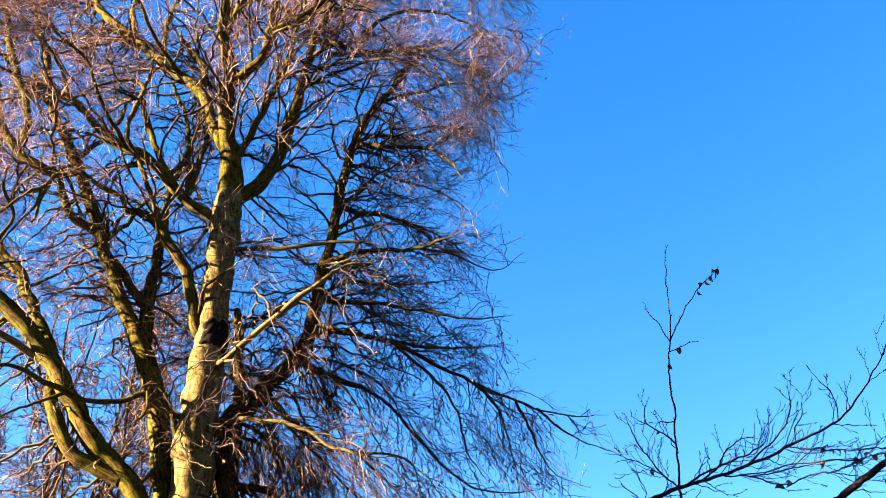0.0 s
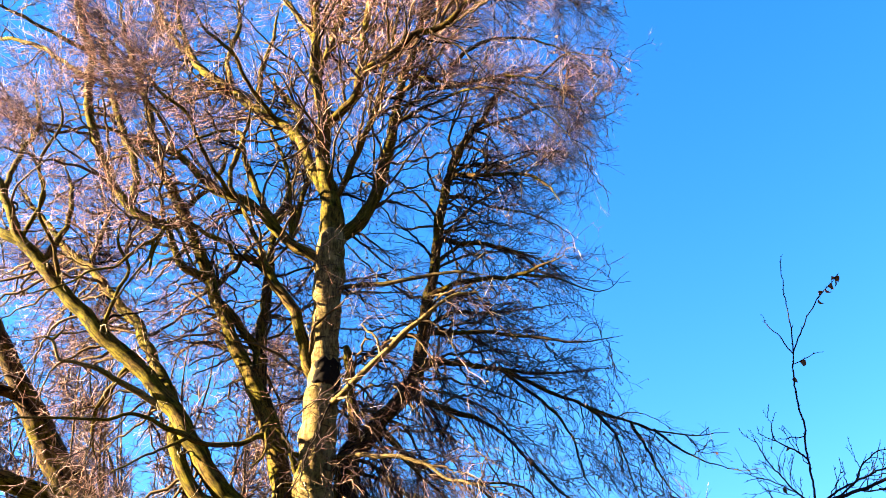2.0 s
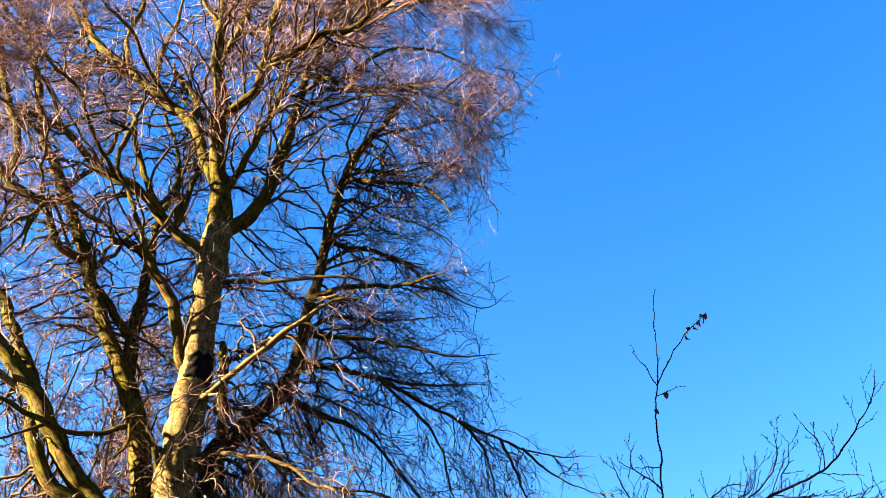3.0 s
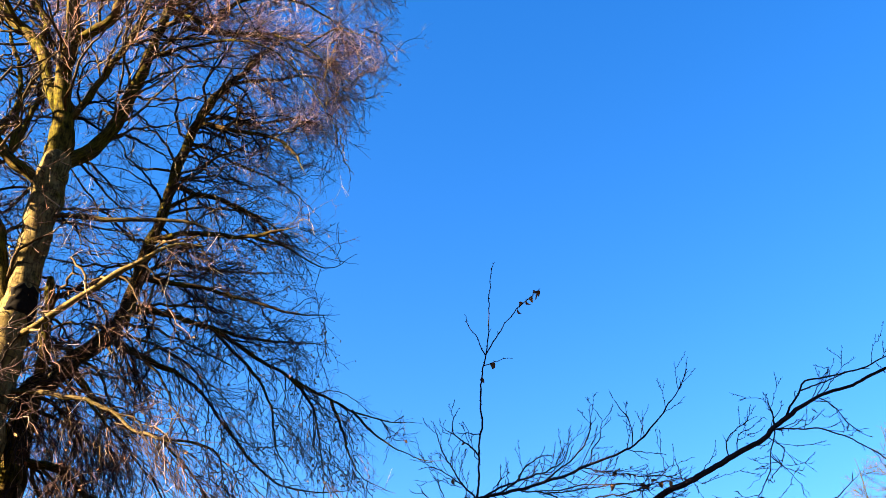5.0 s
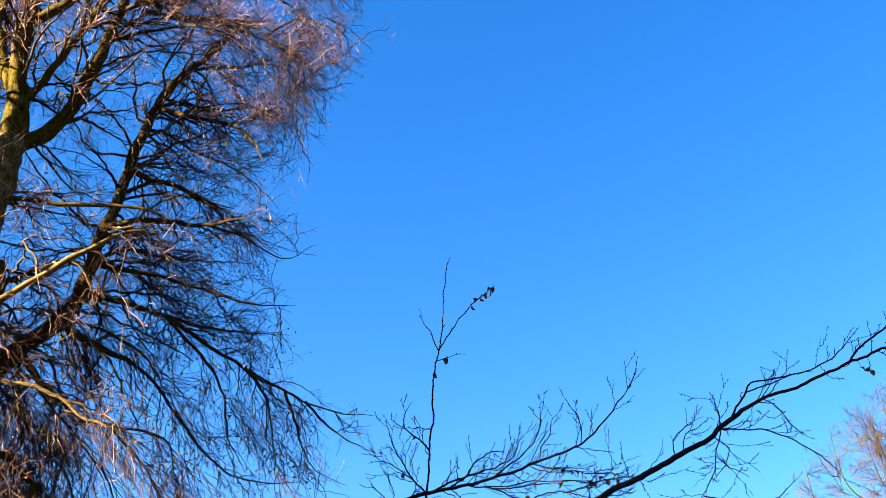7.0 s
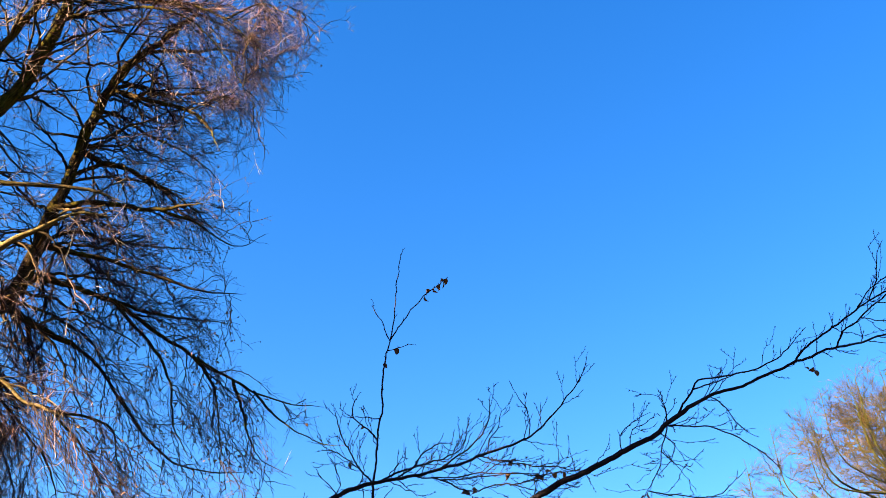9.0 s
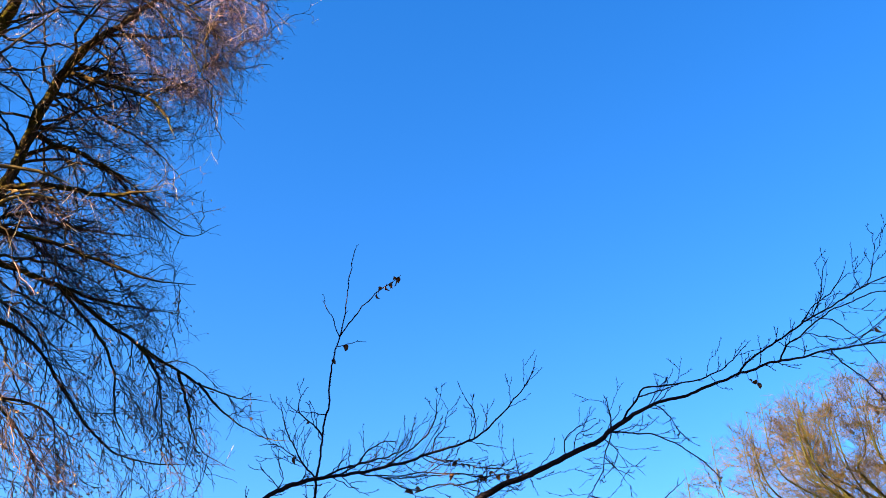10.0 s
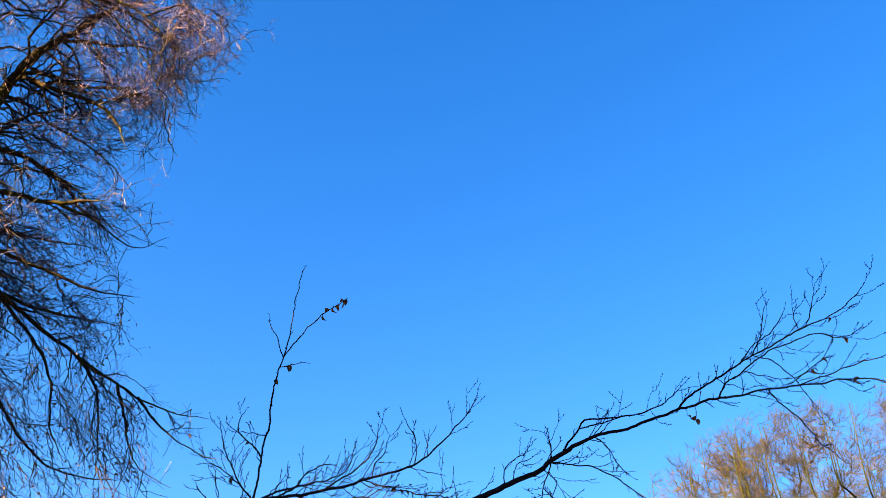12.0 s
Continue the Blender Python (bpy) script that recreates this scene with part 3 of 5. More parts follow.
limb(beech, "bough", (-10.59, 17.80, 16.55, 0.088), (-11.14, 18.55, 18.45, 0.100), (-12.09, 19.06, 20.41, 0.100), (-12.95, 19.61, 22.20, 0.098), (-13.67, 20.25, 23.89, 0.087), (-14.55, 20.77, 25.85, 0.073), (-15.40, 21.30, 28.54, 0.007), mat=LIMB_BARK, crook=0.035)
limb(beech, "bough", (-12.40, 17.43, 20.81, 0.083), (-13.62, 17.91, 22.21, 0.064), (-14.91, 18.31, 23.53, 0.061), (-16.21, 18.67, 24.48, 0.058), (-17.42, 19.07, 25.20, 0.055), (-18.88, 19.22, 25.92, 0.007), mat=LIMB_BARK, crook=0.035)
limb(beech, "bough", (-12.59, 17.49, 22.00, 0.077), (-13.04, 16.62, 21.79, 0.055), (-13.51, 15.68, 21.58, 0.048), (-13.67, 14.97, 21.26, 0.038), (-13.90, 14.16, 20.92, 0.007), mat=LIMB_BARK, crook=0.035)
limb(beech, "stem", (-6.14, 18.98, 5.20, 0.450), (-6.75, 18.85, 8.21, 0.221), (-7.78, 18.70, 9.49, 0.210), (-8.37, 18.69, 10.30, 0.207), (-8.92, 18.68, 11.14, 0.203), (-9.60, 18.59, 12.00, 0.190), (-10.33, 18.45, 12.73, 0.185), (-11.00, 18.32, 13.33, 0.179), (-11.57, 18.23, 13.96, 0.173), (-12.20, 18.09, 14.59, 0.162), (-12.80, 17.95, 15.31, 0.161), (-13.42, 17.77, 16.03, 0.133), (-13.76, 17.79, 16.62, 0.115), (-14.21, 17.72, 17.53, 0.107), (-14.65, 17.64, 18.20, 0.104), (-15.28, 17.39, 19.16, 0.090), (-15.99, 17.05, 20.40, 0.070), (-16.60, 16.78, 21.96, 0.007), mat=LIMB_BARK, crook=0.035)
limb(beech, "bough", (-13.30, 17.80, 15.90, 0.152), (-14.10, 17.88, 16.35, 0.128), (-14.69, 18.11, 16.81, 0.124), (-15.62, 18.06, 17.46, 0.105), (-16.77, 17.76, 18.16, 0.007), mat=LIMB_BARK, crook=0.035)
limb(beech, "bough", (-7.22, 18.78, 8.80, 0.172), (-8.14, 18.59, 9.24, 0.153), (-8.52, 18.61, 9.77, 0.150), (-8.86, 18.64, 10.32, 0.141), (-9.05, 18.73, 10.91, 0.131), (-9.28, 18.81, 11.51, 0.007), mat=LIMB_BARK, crook=0.035)
limb(beech, "stem", (-8.87, 18.68, 11.06, 0.173), (-9.54, 19.03, 12.21, 0.137), (-10.26, 19.34, 13.35, 0.137), (-10.93, 19.67, 14.38, 0.137), (-11.63, 19.97, 15.18, 0.123), (-12.30, 20.28, 16.01, 0.115), (-13.00, 20.56, 16.85, 0.119), (-13.70, 20.83, 17.48, 0.109), (-14.46, 21.05, 18.29, 0.091), (-15.17, 21.30, 19.17, 0.080), (-16.01, 21.44, 20.14, 0.060), (-16.90, 21.52, 21.34, 0.007), mat=LIMB_BARK, crook=0.035)
limb(beech, "broken_bough", (-9.26, 18.80, 11.46, 0.100), (-9.70, 18.55, 11.71, 0.085), (-10.05, 18.33, 11.88, 0.076), (-10.39, 18.11, 12.02, 0.066), (-10.66, 17.92, 12.17, 0.059), (-10.93, 17.72, 12.20, 0.046), (-11.17, 17.54, 12.24, 0.039), (-11.30, 17.42, 12.22, 0.034), (-11.38, 17.33, 12.40, 0.034), (-11.48, 17.23, 12.58, 0.032), (-11.62, 17.10, 12.60, 0.027), mat=TRUNK_BARK, crook=0.035)
limb(beech, "bough", (-11.48, 17.23, 12.58, 0.032), (-11.37, 17.25, 12.75, 0.027), (-11.28, 17.25, 12.88, 0.022), (-11.27, 17.20, 13.05, 0.006), mat=LIMB_BARK, crook=0.035)
limb(beech, "bough", (-5.99, 19.07, 10.15, 0.075), (-6.32, 18.92, 10.24, 0.063), (-6.63, 18.77, 10.35, 0.063), (-6.97, 18.60, 10.59, 0.063), (-7.27, 18.44, 10.36, 0.057), (-7.80, 18.18, 10.24, 0.054), (-8.10, 18.00, 10.25, 0.056), (-8.41, 17.81, 10.39, 0.062), (-8.69, 17.63, 10.46, 0.056), (-8.91, 17.47, 10.57, 0.047), (-9.25, 17.25, 10.63, 0.041), (-9.73, 16.94, 10.41, 0.034), (-10.16, 16.63, 10.34, 0.029), (-10.57, 16.33, 10.25, 0.026), (-10.96, 16.02, 10.11, 0.022), (-11.24, 15.77, 9.93, 0.006), mat=LIMB_BARK, crook=0.035)
limb(beech, "bough", (-8.30, 17.88, 10.34, 0.043), (-8.61, 17.60, 10.01, 0.029), (-8.88, 17.32, 9.73, 0.025), (-9.13, 17.06, 9.44, 0.022), (-9.40, 16.77, 9.14, 0.005), mat=LIMB_BARK, crook=0.035)
limb(beech, "bough", (-6.02, 19.09, 8.99, 0.086), (-6.23, 18.96, 9.57, 0.073), (-6.33, 18.87, 10.04, 0.068), (-6.43, 18.77, 10.36, 0.062), (-6.57, 18.66, 10.64, 0.051), (-6.77, 18.53, 10.80, 0.036), (-6.88, 18.43, 10.71, 0.027), (-6.97, 18.33, 10.52, 0.007), mat=LIMB_BARK, crook=0.035)
limb(beech, "bough", (-6.75, 18.54, 10.79, 0.038), (-6.82, 18.36, 10.50, 0.027), (-6.72, 18.25, 10.12, 0.024), (-6.77, 18.08, 9.80, 0.022), (-6.95, 17.86, 9.54, 0.007), mat=LIMB_BARK, crook=0.035)
limb(beech, "bough", (-4.00, 20.66, 12.97, 0.1173), (-3.69, 20.89, 13.17, 0.0969), (-2.96, 21.17, 13.25, 0.0587), (-2.04, 21.45, 13.13, 0.0553), (-1.20, 21.69, 12.73, 0.0476), (-0.50, 21.88, 12.44, 0.0399), (0.21, 22.06, 12.13, 0.0374), (1.06, 22.20, 11.78, 0.0298), (1.56, 22.35, 11.63, 0.0221), (2.34, 22.45, 11.50, 0.0153), (3.18, 22.52, 11.56, 0.0043), mat=SHADED_ROUGH_BARK, crook=0.035)
limb(beech, "bough", (-0.11, 21.98, 12.27, 0.049), (0.37, 21.48, 11.47, 0.035), (0.57, 20.99, 10.56, 0.019), (0.74, 20.49, 9.58, 0.012), (0.80, 19.99, 8.78, 0.004), mat=SHADED_ROUGH_BARK, crook=0.035)
limb(beech, "bough", (0.91, 22.18, 11.84, 0.042), (1.22, 21.65, 10.75, 0.031), (1.42, 21.12, 9.87, 0.017), (1.65, 20.59, 9.30, 0.012), (2.27, 20.01, 8.82, 0.004), mat=SHADED_ROUGH_BARK, crook=0.035)
limb(beech, "bough", (1.42, 22.31, 11.67, 0.035), (1.87, 21.70, 10.89, 0.027), (2.35, 21.07, 10.25, 0.014), (2.91, 20.42, 9.77, 0.009), (3.37, 19.77, 9.48, 0.003), mat=SHADED_ROUGH_BARK, crook=0.035)
limb(beech, "bough", (-4.30, 20.56, 12.27, 0.0808), (-3.11, 21.03, 11.88, 0.0688), (-2.56, 21.35, 11.80, 0.0433), (-1.94, 21.67, 11.36, 0.0365), (-1.43, 21.96, 10.82, 0.0331), (-0.77, 22.24, 10.15, 0.0289), (-0.08, 22.50, 9.75, 0.0213), (0.98, 22.73, 9.74, 0.0153), (1.65, 22.94, 9.95, 0.0034), mat=SHADED_ROUGH_BARK, crook=0.035)
limb(beech, "bough", (-4.88, 20.39, 11.45, 0.107), (-4.21, 20.77, 10.76, 0.061), (-3.86, 21.07, 10.59, 0.038), (-3.26, 21.40, 10.38, 0.033), (-2.56, 21.72, 10.43, 0.030), (-1.68, 22.04, 10.28, 0.025), (-1.31, 22.29, 9.33, 0.007), mat=SHADED_ROUGH_BARK, crook=0.035)
limb(beech, "bough", (-5.46, 20.11, 9.16, 0.102), (-4.61, 19.88, 8.91, 0.085), (-4.06, 19.55, 8.54, 0.053), (-3.62, 19.20, 7.88, 0.044), (-3.16, 18.83, 7.05, 0.007), mat=SHADED_ROUGH_BARK, crook=0.035)
limb(beech, "bough", (-3.74, 20.79, 15.01, 0.104), (-3.32, 20.42, 15.01, 0.073), (-2.26, 20.13, 15.02, 0.062), (-1.56, 19.76, 14.70, 0.050), (-0.92, 19.37, 14.67, 0.039), (-0.29, 18.96, 14.63, 0.006), mat=SHADED_ROUGH_BARK, crook=0.035)
limb(beech, "bough", (-3.52, 20.90, 16.98, 0.091), (-2.97, 21.25, 16.93, 0.068), (-2.43, 21.59, 17.07, 0.063), (-1.54, 21.93, 16.88, 0.053), (-0.90, 22.23, 16.44, 0.042), (-0.13, 22.51, 16.36, 0.006), mat=SHADED_ROUGH_BARK, crook=0.035)
limb(beech, "bough", (-3.18, 21.04, 19.17, 0.078), (-2.31, 20.46, 18.54, 0.054), (-1.39, 19.84, 17.97, 0.048), (-0.63, 19.19, 17.09, 0.036), (-0.15, 18.50, 15.77, 0.006), mat=SHADED_ROUGH_BARK, crook=0.035)
limb(beech, "bough", (-4.52, 19.80, 20.19, 0.057), (-3.38, 19.37, 20.31, 0.038), (-2.49, 18.85, 20.15, 0.034), (-1.59, 18.29, 19.57, 0.026), (-0.82, 17.70, 18.46, 0.019), (-0.07, 17.07, 16.94, 0.013), (0.49, 16.41, 15.32, 0.006), mat=SHADED_ROUGH_BARK, crook=0.035)
limb(beech, "bough", (-4.26, 19.94, 22.17, 0.050), (-2.79, 19.64, 21.26, 0.040), (-1.72, 19.21, 20.87, 0.034), (-0.80, 18.71, 20.24, 0.025), (0.11, 18.18, 19.09, 0.016), (0.83, 17.60, 17.75, 0.006), mat=SHADED_ROUGH_BARK, crook=0.035)
limb(beech, "bough", (-3.87, 20.72, 14.00, 0.074), (-2.79, 20.83, 13.94, 0.053), (-1.85, 20.87, 13.79, 0.043), (-0.91, 20.87, 13.58, 0.033), (-0.09, 20.83, 13.40, 0.024), (0.90, 20.75, 13.43, 0.005), mat=SHADED_ROUGH_BARK, crook=0.035)
limb(beech, "bough", (-2.38, 21.35, 13.18, 0.053), (-1.39, 21.79, 13.18, 0.039), (-0.44, 22.18, 13.33, 0.030), (0.68, 22.53, 13.54, 0.006), mat=SHADED_ROUGH_BARK, crook=0.035)
limb(beech, "bough", (-1.33, 19.62, 14.69, 0.041), (-0.38, 20.03, 14.70, 0.024), (0.47, 20.40, 14.47, 0.014), (1.27, 20.73, 15.19, 0.004), mat=SHADED_ROUGH_BARK, crook=0.035)
limb(beech, "bough", (-2.04, 21.45, 13.13, 0.042), (-0.99, 21.41, 12.04, 0.033), (-0.51, 21.31, 11.17, 0.028), (-0.29, 21.20, 10.18, 0.020), (0.15, 21.09, 9.38, 0.005), mat=SHADED_ROUGH_BARK, crook=0.035)
limb(beech, "bough", (-0.55, 18.57, 19.92, 0.028), (0.31, 18.22, 20.35, 0.021), (1.16, 17.83, 19.71, 0.012), (1.71, 17.42, 18.93, 0.004), mat=SHADED_ROUGH_BARK, crook=0.035)
limb(beech, "bough", (-5.46, 20.16, 10.35, 0.047), (-4.55, 20.83, 10.10, 0.036), (-3.83, 21.41, 9.62, 0.029), (-3.39, 21.92, 8.82, 0.018), (-3.21, 22.39, 8.23, 0.006), mat=SHADED_ROUGH_BARK, crook=0.035)
limb(beech, "bough", (-3.94, 18.50, 9.80, 0.028), (-3.12, 19.61, 9.21, 0.023), (-2.58, 20.64, 8.79, 0.021), (-2.34, 21.62, 8.29, 0.005), mat=SHADED_ROUGH_BARK, crook=0.035)
limb(beech, "bough", (-2.38, 17.86, 8.86, 0.024), (-1.82, 19.23, 8.68, 0.019), (-1.38, 20.57, 8.36, 0.005), mat=SHADED_ROUGH_BARK, crook=0.035)
limb(beech, "bough", (-5.53, 19.02, 10.13, 0.053), (-4.93, 19.98, 10.34, 0.042), (-4.40, 20.88, 9.88, 0.036), (-4.14, 21.71, 9.20, 0.026), (-3.98, 22.52, 8.48, 0.007), mat=SHADED_ROUGH_BARK, crook=0.035)
limb(beech, "bough", (-4.21, 20.59, 12.48, 0.033), (-3.19, 21.01, 12.36, 0.026), (-2.26, 21.36, 11.90, 0.023), (-1.63, 21.65, 10.95, 0.007), mat=SHADED_ROUGH_BARK, crook=0.035)
limb(beech, "bough", (-6.66, 18.88, 22.96, 0.101), (-7.35, 18.99, 24.23, 0.080), (-8.10, 19.05, 25.73, 0.067), (-8.73, 19.14, 27.60, 0.007), mat=LIMB_BARK, crook=0.035)
limb(beech, "bough", (-9.83, 20.84, 23.24, 0.091), (-10.56, 21.64, 25.67, 0.080), (-10.81, 22.67, 28.46, 0.077), (-11.64, 23.41, 31.95, 0.007), mat=LIMB_BARK, crook=0.035)
limb(beech, "bough", (-11.54, 21.45, 25.44, 0.098), (-12.99, 22.06, 27.70, 0.077), (-14.31, 22.71, 30.47, 0.062), (-15.54, 23.39, 33.50, 0.007), mat=LIMB_BARK, crook=0.035)
limb(beech, "bough", (-8.84, 20.56, 22.04, 0.087), (-9.04, 20.95, 24.17, 0.076), (-8.99, 21.44, 26.20, 0.062), (-9.09, 21.86, 28.36, 0.007), mat=LIMB_BARK, crook=0.035)
limb(beech, "bough", (-12.74, 17.96, 15.24, 0.089), (-12.74, 18.53, 16.83, 0.071), (-13.06, 18.89, 18.26, 0.059), (-13.73, 19.00, 19.64, 0.007), mat=LIMB_BARK, crook=0.035)
limb(beech, "bough", (-13.13, 20.61, 16.96, 0.083), (-13.52, 21.42, 18.61, 0.064), (-13.90, 22.24, 20.09, 0.059), (-14.88, 22.68, 21.70, 0.007), mat=LIMB_BARK, crook=0.035)
limb(beech, "bough", (-14.21, 17.72, 17.53, 0.080), (-14.95, 18.92, 19.99, 0.071), (-15.62, 20.17, 22.28, 0.069), (-16.86, 20.99, 24.96, 0.007), mat=LIMB_BARK, crook=0.035)
limb(beech, "bough", (-9.24, 20.08, 15.50, 0.075), (-9.00, 20.87, 16.64, 0.057), (-8.88, 21.60, 17.87, 0.052), (-8.43, 22.44, 19.42, 0.007), mat=LIMB_BARK, crook=0.035)
limb(beech, "bough", (-10.47, 20.20, 18.27, 0.081), (-10.04, 20.66, 19.36, 0.061), (-9.81, 21.03, 20.67, 0.047), (-10.30, 21.05, 21.88, 0.007), mat=LIMB_BARK, crook=0.035)
limb(beech, "bough", (-10.20, 18.48, 12.60, 0.068), (-11.04, 19.03, 12.09, 0.051), (-11.58, 19.76, 11.62, 0.039), (-11.79, 20.67, 11.16, 0.007), mat=LIMB_BARK, crook=0.035)
limb(beech, "bough", (-11.44, 20.16, 20.11, 0.068), (-11.91, 18.88, 20.06, 0.055), (-12.08, 17.75, 19.41, 0.047), (-12.31, 16.54, 18.19, 0.036), (-12.42, 15.37, 17.55, 0.007), mat=LIMB_BARK, crook=0.035)
limb(beech, "bough", (-10.45, 19.19, 19.42, 0.058), (-10.64, 18.21, 20.07, 0.047), (-10.97, 17.13, 20.14, 0.043), (-11.05, 16.17, 20.43, 0.034), (-10.67, 15.51, 20.89, 0.007), mat=LIMB_BARK, crook=0.035)
limb(beech, "bough", (-8.73, 19.31, 17.81, 0.061), (-9.15, 18.19, 18.40, 0.050), (-9.28, 17.19, 18.89, 0.044), (-9.54, 16.09, 18.68, 0.034), (-9.54, 15.11, 18.67, 0.007), mat=LIMB_BARK, crook=0.035)
limb(beech, "bough", (-7.98, 20.32, 21.12, 0.076), (-8.60, 19.24, 21.72, 0.061), (-8.82, 18.31, 22.18, 0.051), (-9.23, 17.26, 22.05, 0.039), (-9.38, 16.31, 22.37, 0.007), mat=LIMB_BARK, crook=0.035)
limb(beech, "bough", (-12.20, 18.09, 14.59, 0.058), (-12.26, 17.59, 15.41, 0.048), (-12.49, 16.96, 15.99, 0.043), (-12.33, 16.61, 16.73, 0.032), (-12.52, 15.99, 17.13, 0.007), mat=LIMB_BARK, crook=0.035)
limb(beech, "bough", (-11.00, 18.32, 13.33, 0.056), (-10.71, 18.09, 14.24, 0.046), (-10.42, 17.86, 14.84, 0.039), (-10.56, 17.37, 15.34, 0.031), (-10.28, 17.13, 15.96, 0.007), mat=LIMB_BARK, crook=0.035)
limb(beech, "bough", (-13.36, 17.79, 15.97, 0.061), (-12.78, 17.39, 16.88, 0.047), (-12.64, 16.67, 17.35, 0.041), (-12.04, 16.29, 18.20, 0.033), (-11.90, 15.57, 18.63, 0.007), mat=LIMB_BARK, crook=0.035)
limb(beech, "bough", (-3.18, 21.04, 19.16, 0.061), (-2.64, 21.47, 19.78, 0.054), (-2.04, 21.92, 20.07, 0.046), (-1.34, 22.40, 20.59, 0.038), (-0.51, 22.91, 21.30, 0.029), (0.25, 23.41, 21.32, 0.019), (0.89, 23.87, 21.14, 0.006), mat=SHADED_ROUGH_BARK, crook=0.05)
limb(beech, "bough", (-2.55, 21.24, 20.74, 0.056), (-1.84, 21.20, 21.04, 0.048), (-1.10, 21.18, 21.15, 0.039), (-0.37, 21.16, 21.36, 0.030), (0.35, 21.13, 21.03, 0.020), (1.09, 21.11, 20.21, 0.006), mat=SHADED_ROUGH_BARK, crook=0.05)
limb(beech, "bough", (-3.84, 20.11, 21.68, 0.066), (-3.05, 20.79, 22.24, 0.058), (-2.14, 21.51, 23.06, 0.049), (-1.41, 22.17, 23.54, 0.040), (-0.47, 22.90, 23.86, 0.031), (0.52, 23.64, 24.02, 0.020), (1.41, 24.36, 23.50, 0.006), mat=SHADED_ROUGH_BARK, crook=0.05)
limb(beech, "bough", (-3.36, 20.98, 18.36, 0.056), (-2.71, 21.65, 18.71, 0.048), (-2.14, 22.28, 18.82, 0.039), (-1.41, 22.97, 19.07, 0.030), (-0.58, 23.69, 19.11, 0.020), (0.28, 24.41, 18.77, 0.006), mat=SHADED_ROUGH_BARK, crook=0.05)
limb(beech, "bough", (-3.60, 20.91, 16.11, 0.056), (-2.88, 20.96, 16.69, 0.048), (-2.15, 21.02, 16.63, 0.039), (-1.49, 21.06, 16.37, 0.030), (-0.69, 21.14, 15.92, 0.020), (-0.01, 21.19, 15.35, 0.006), mat=SHADED_ROUGH_BARK, crook=0.05)
limb(beech, "bough", (-3.01, 20.28, 22.61, 0.061), (-2.21, 20.32, 23.34, 0.052), (-1.38, 20.36, 23.58, 0.043), (-0.39, 20.46, 23.35, 0.032), (0.61, 20.56, 22.65, 0.021), (1.46, 20.61, 21.36, 0.006), mat=SHADED_ROUGH_BARK, crook=0.05)
limb(beech, "bough", (-3.89, 20.82, 14.05, 0.056), (-3.33, 21.58, 15.00, 0.048), (-2.62, 22.38, 15.44, 0.039), (-1.86, 23.21, 15.86, 0.030), (-0.96, 24.07, 16.49, 0.020), (0.10, 24.99, 17.07, 0.006), mat=SHADED_ROUGH_BARK, crook=0.05)
limb(beech, "bough", (-3.79, 20.13, 24.47, 0.066), (-2.60, 20.40, 25.60, 0.055), (-1.40, 20.72, 26.40, 0.045), (-0.10, 21.00, 26.85, 0.035), (0.75, 21.20, 26.55, 0.024), (1.55, 21.45, 25.90, 0.006), mat=LIMB_BARK, crook=0.05)
limb(beech, "bough", (-4.06, 20.03, 22.97, 0.061), (-2.95, 20.00, 24.10, 0.052), (-1.85, 20.05, 24.95, 0.043), (-0.60, 20.25, 25.50, 0.033), (0.35, 20.45, 25.30, 0.022), (1.10, 20.70, 24.70, 0.006), mat=LIMB_BARK, crook=0.05)


def shadowed_wound(low, high, left, right):
    """A black, ragged patch, wound and painted shadow in one, following the round of the trunk between two heights,
    with a swollen lip.
    """
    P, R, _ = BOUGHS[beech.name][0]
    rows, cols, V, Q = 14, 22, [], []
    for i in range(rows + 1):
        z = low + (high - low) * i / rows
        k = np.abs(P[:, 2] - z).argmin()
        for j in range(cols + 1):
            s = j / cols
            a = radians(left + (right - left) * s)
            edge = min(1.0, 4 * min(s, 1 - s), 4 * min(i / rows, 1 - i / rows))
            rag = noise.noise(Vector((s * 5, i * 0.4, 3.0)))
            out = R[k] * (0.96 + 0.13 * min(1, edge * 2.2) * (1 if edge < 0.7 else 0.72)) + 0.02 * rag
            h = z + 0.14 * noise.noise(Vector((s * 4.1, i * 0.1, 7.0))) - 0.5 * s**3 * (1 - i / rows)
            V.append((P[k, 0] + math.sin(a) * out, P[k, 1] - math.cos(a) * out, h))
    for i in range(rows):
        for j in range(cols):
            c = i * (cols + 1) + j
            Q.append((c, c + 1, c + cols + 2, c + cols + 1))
    part("bark_wound", grid_mesh("bark_wound", np.array(V) - np.array(beech.location), np.array(Q)), SHADOW_BLACK, beech, "black ragged bark wound with its shadow painted in")


shadowed_wound(11.85, 12.5, -30, 92)
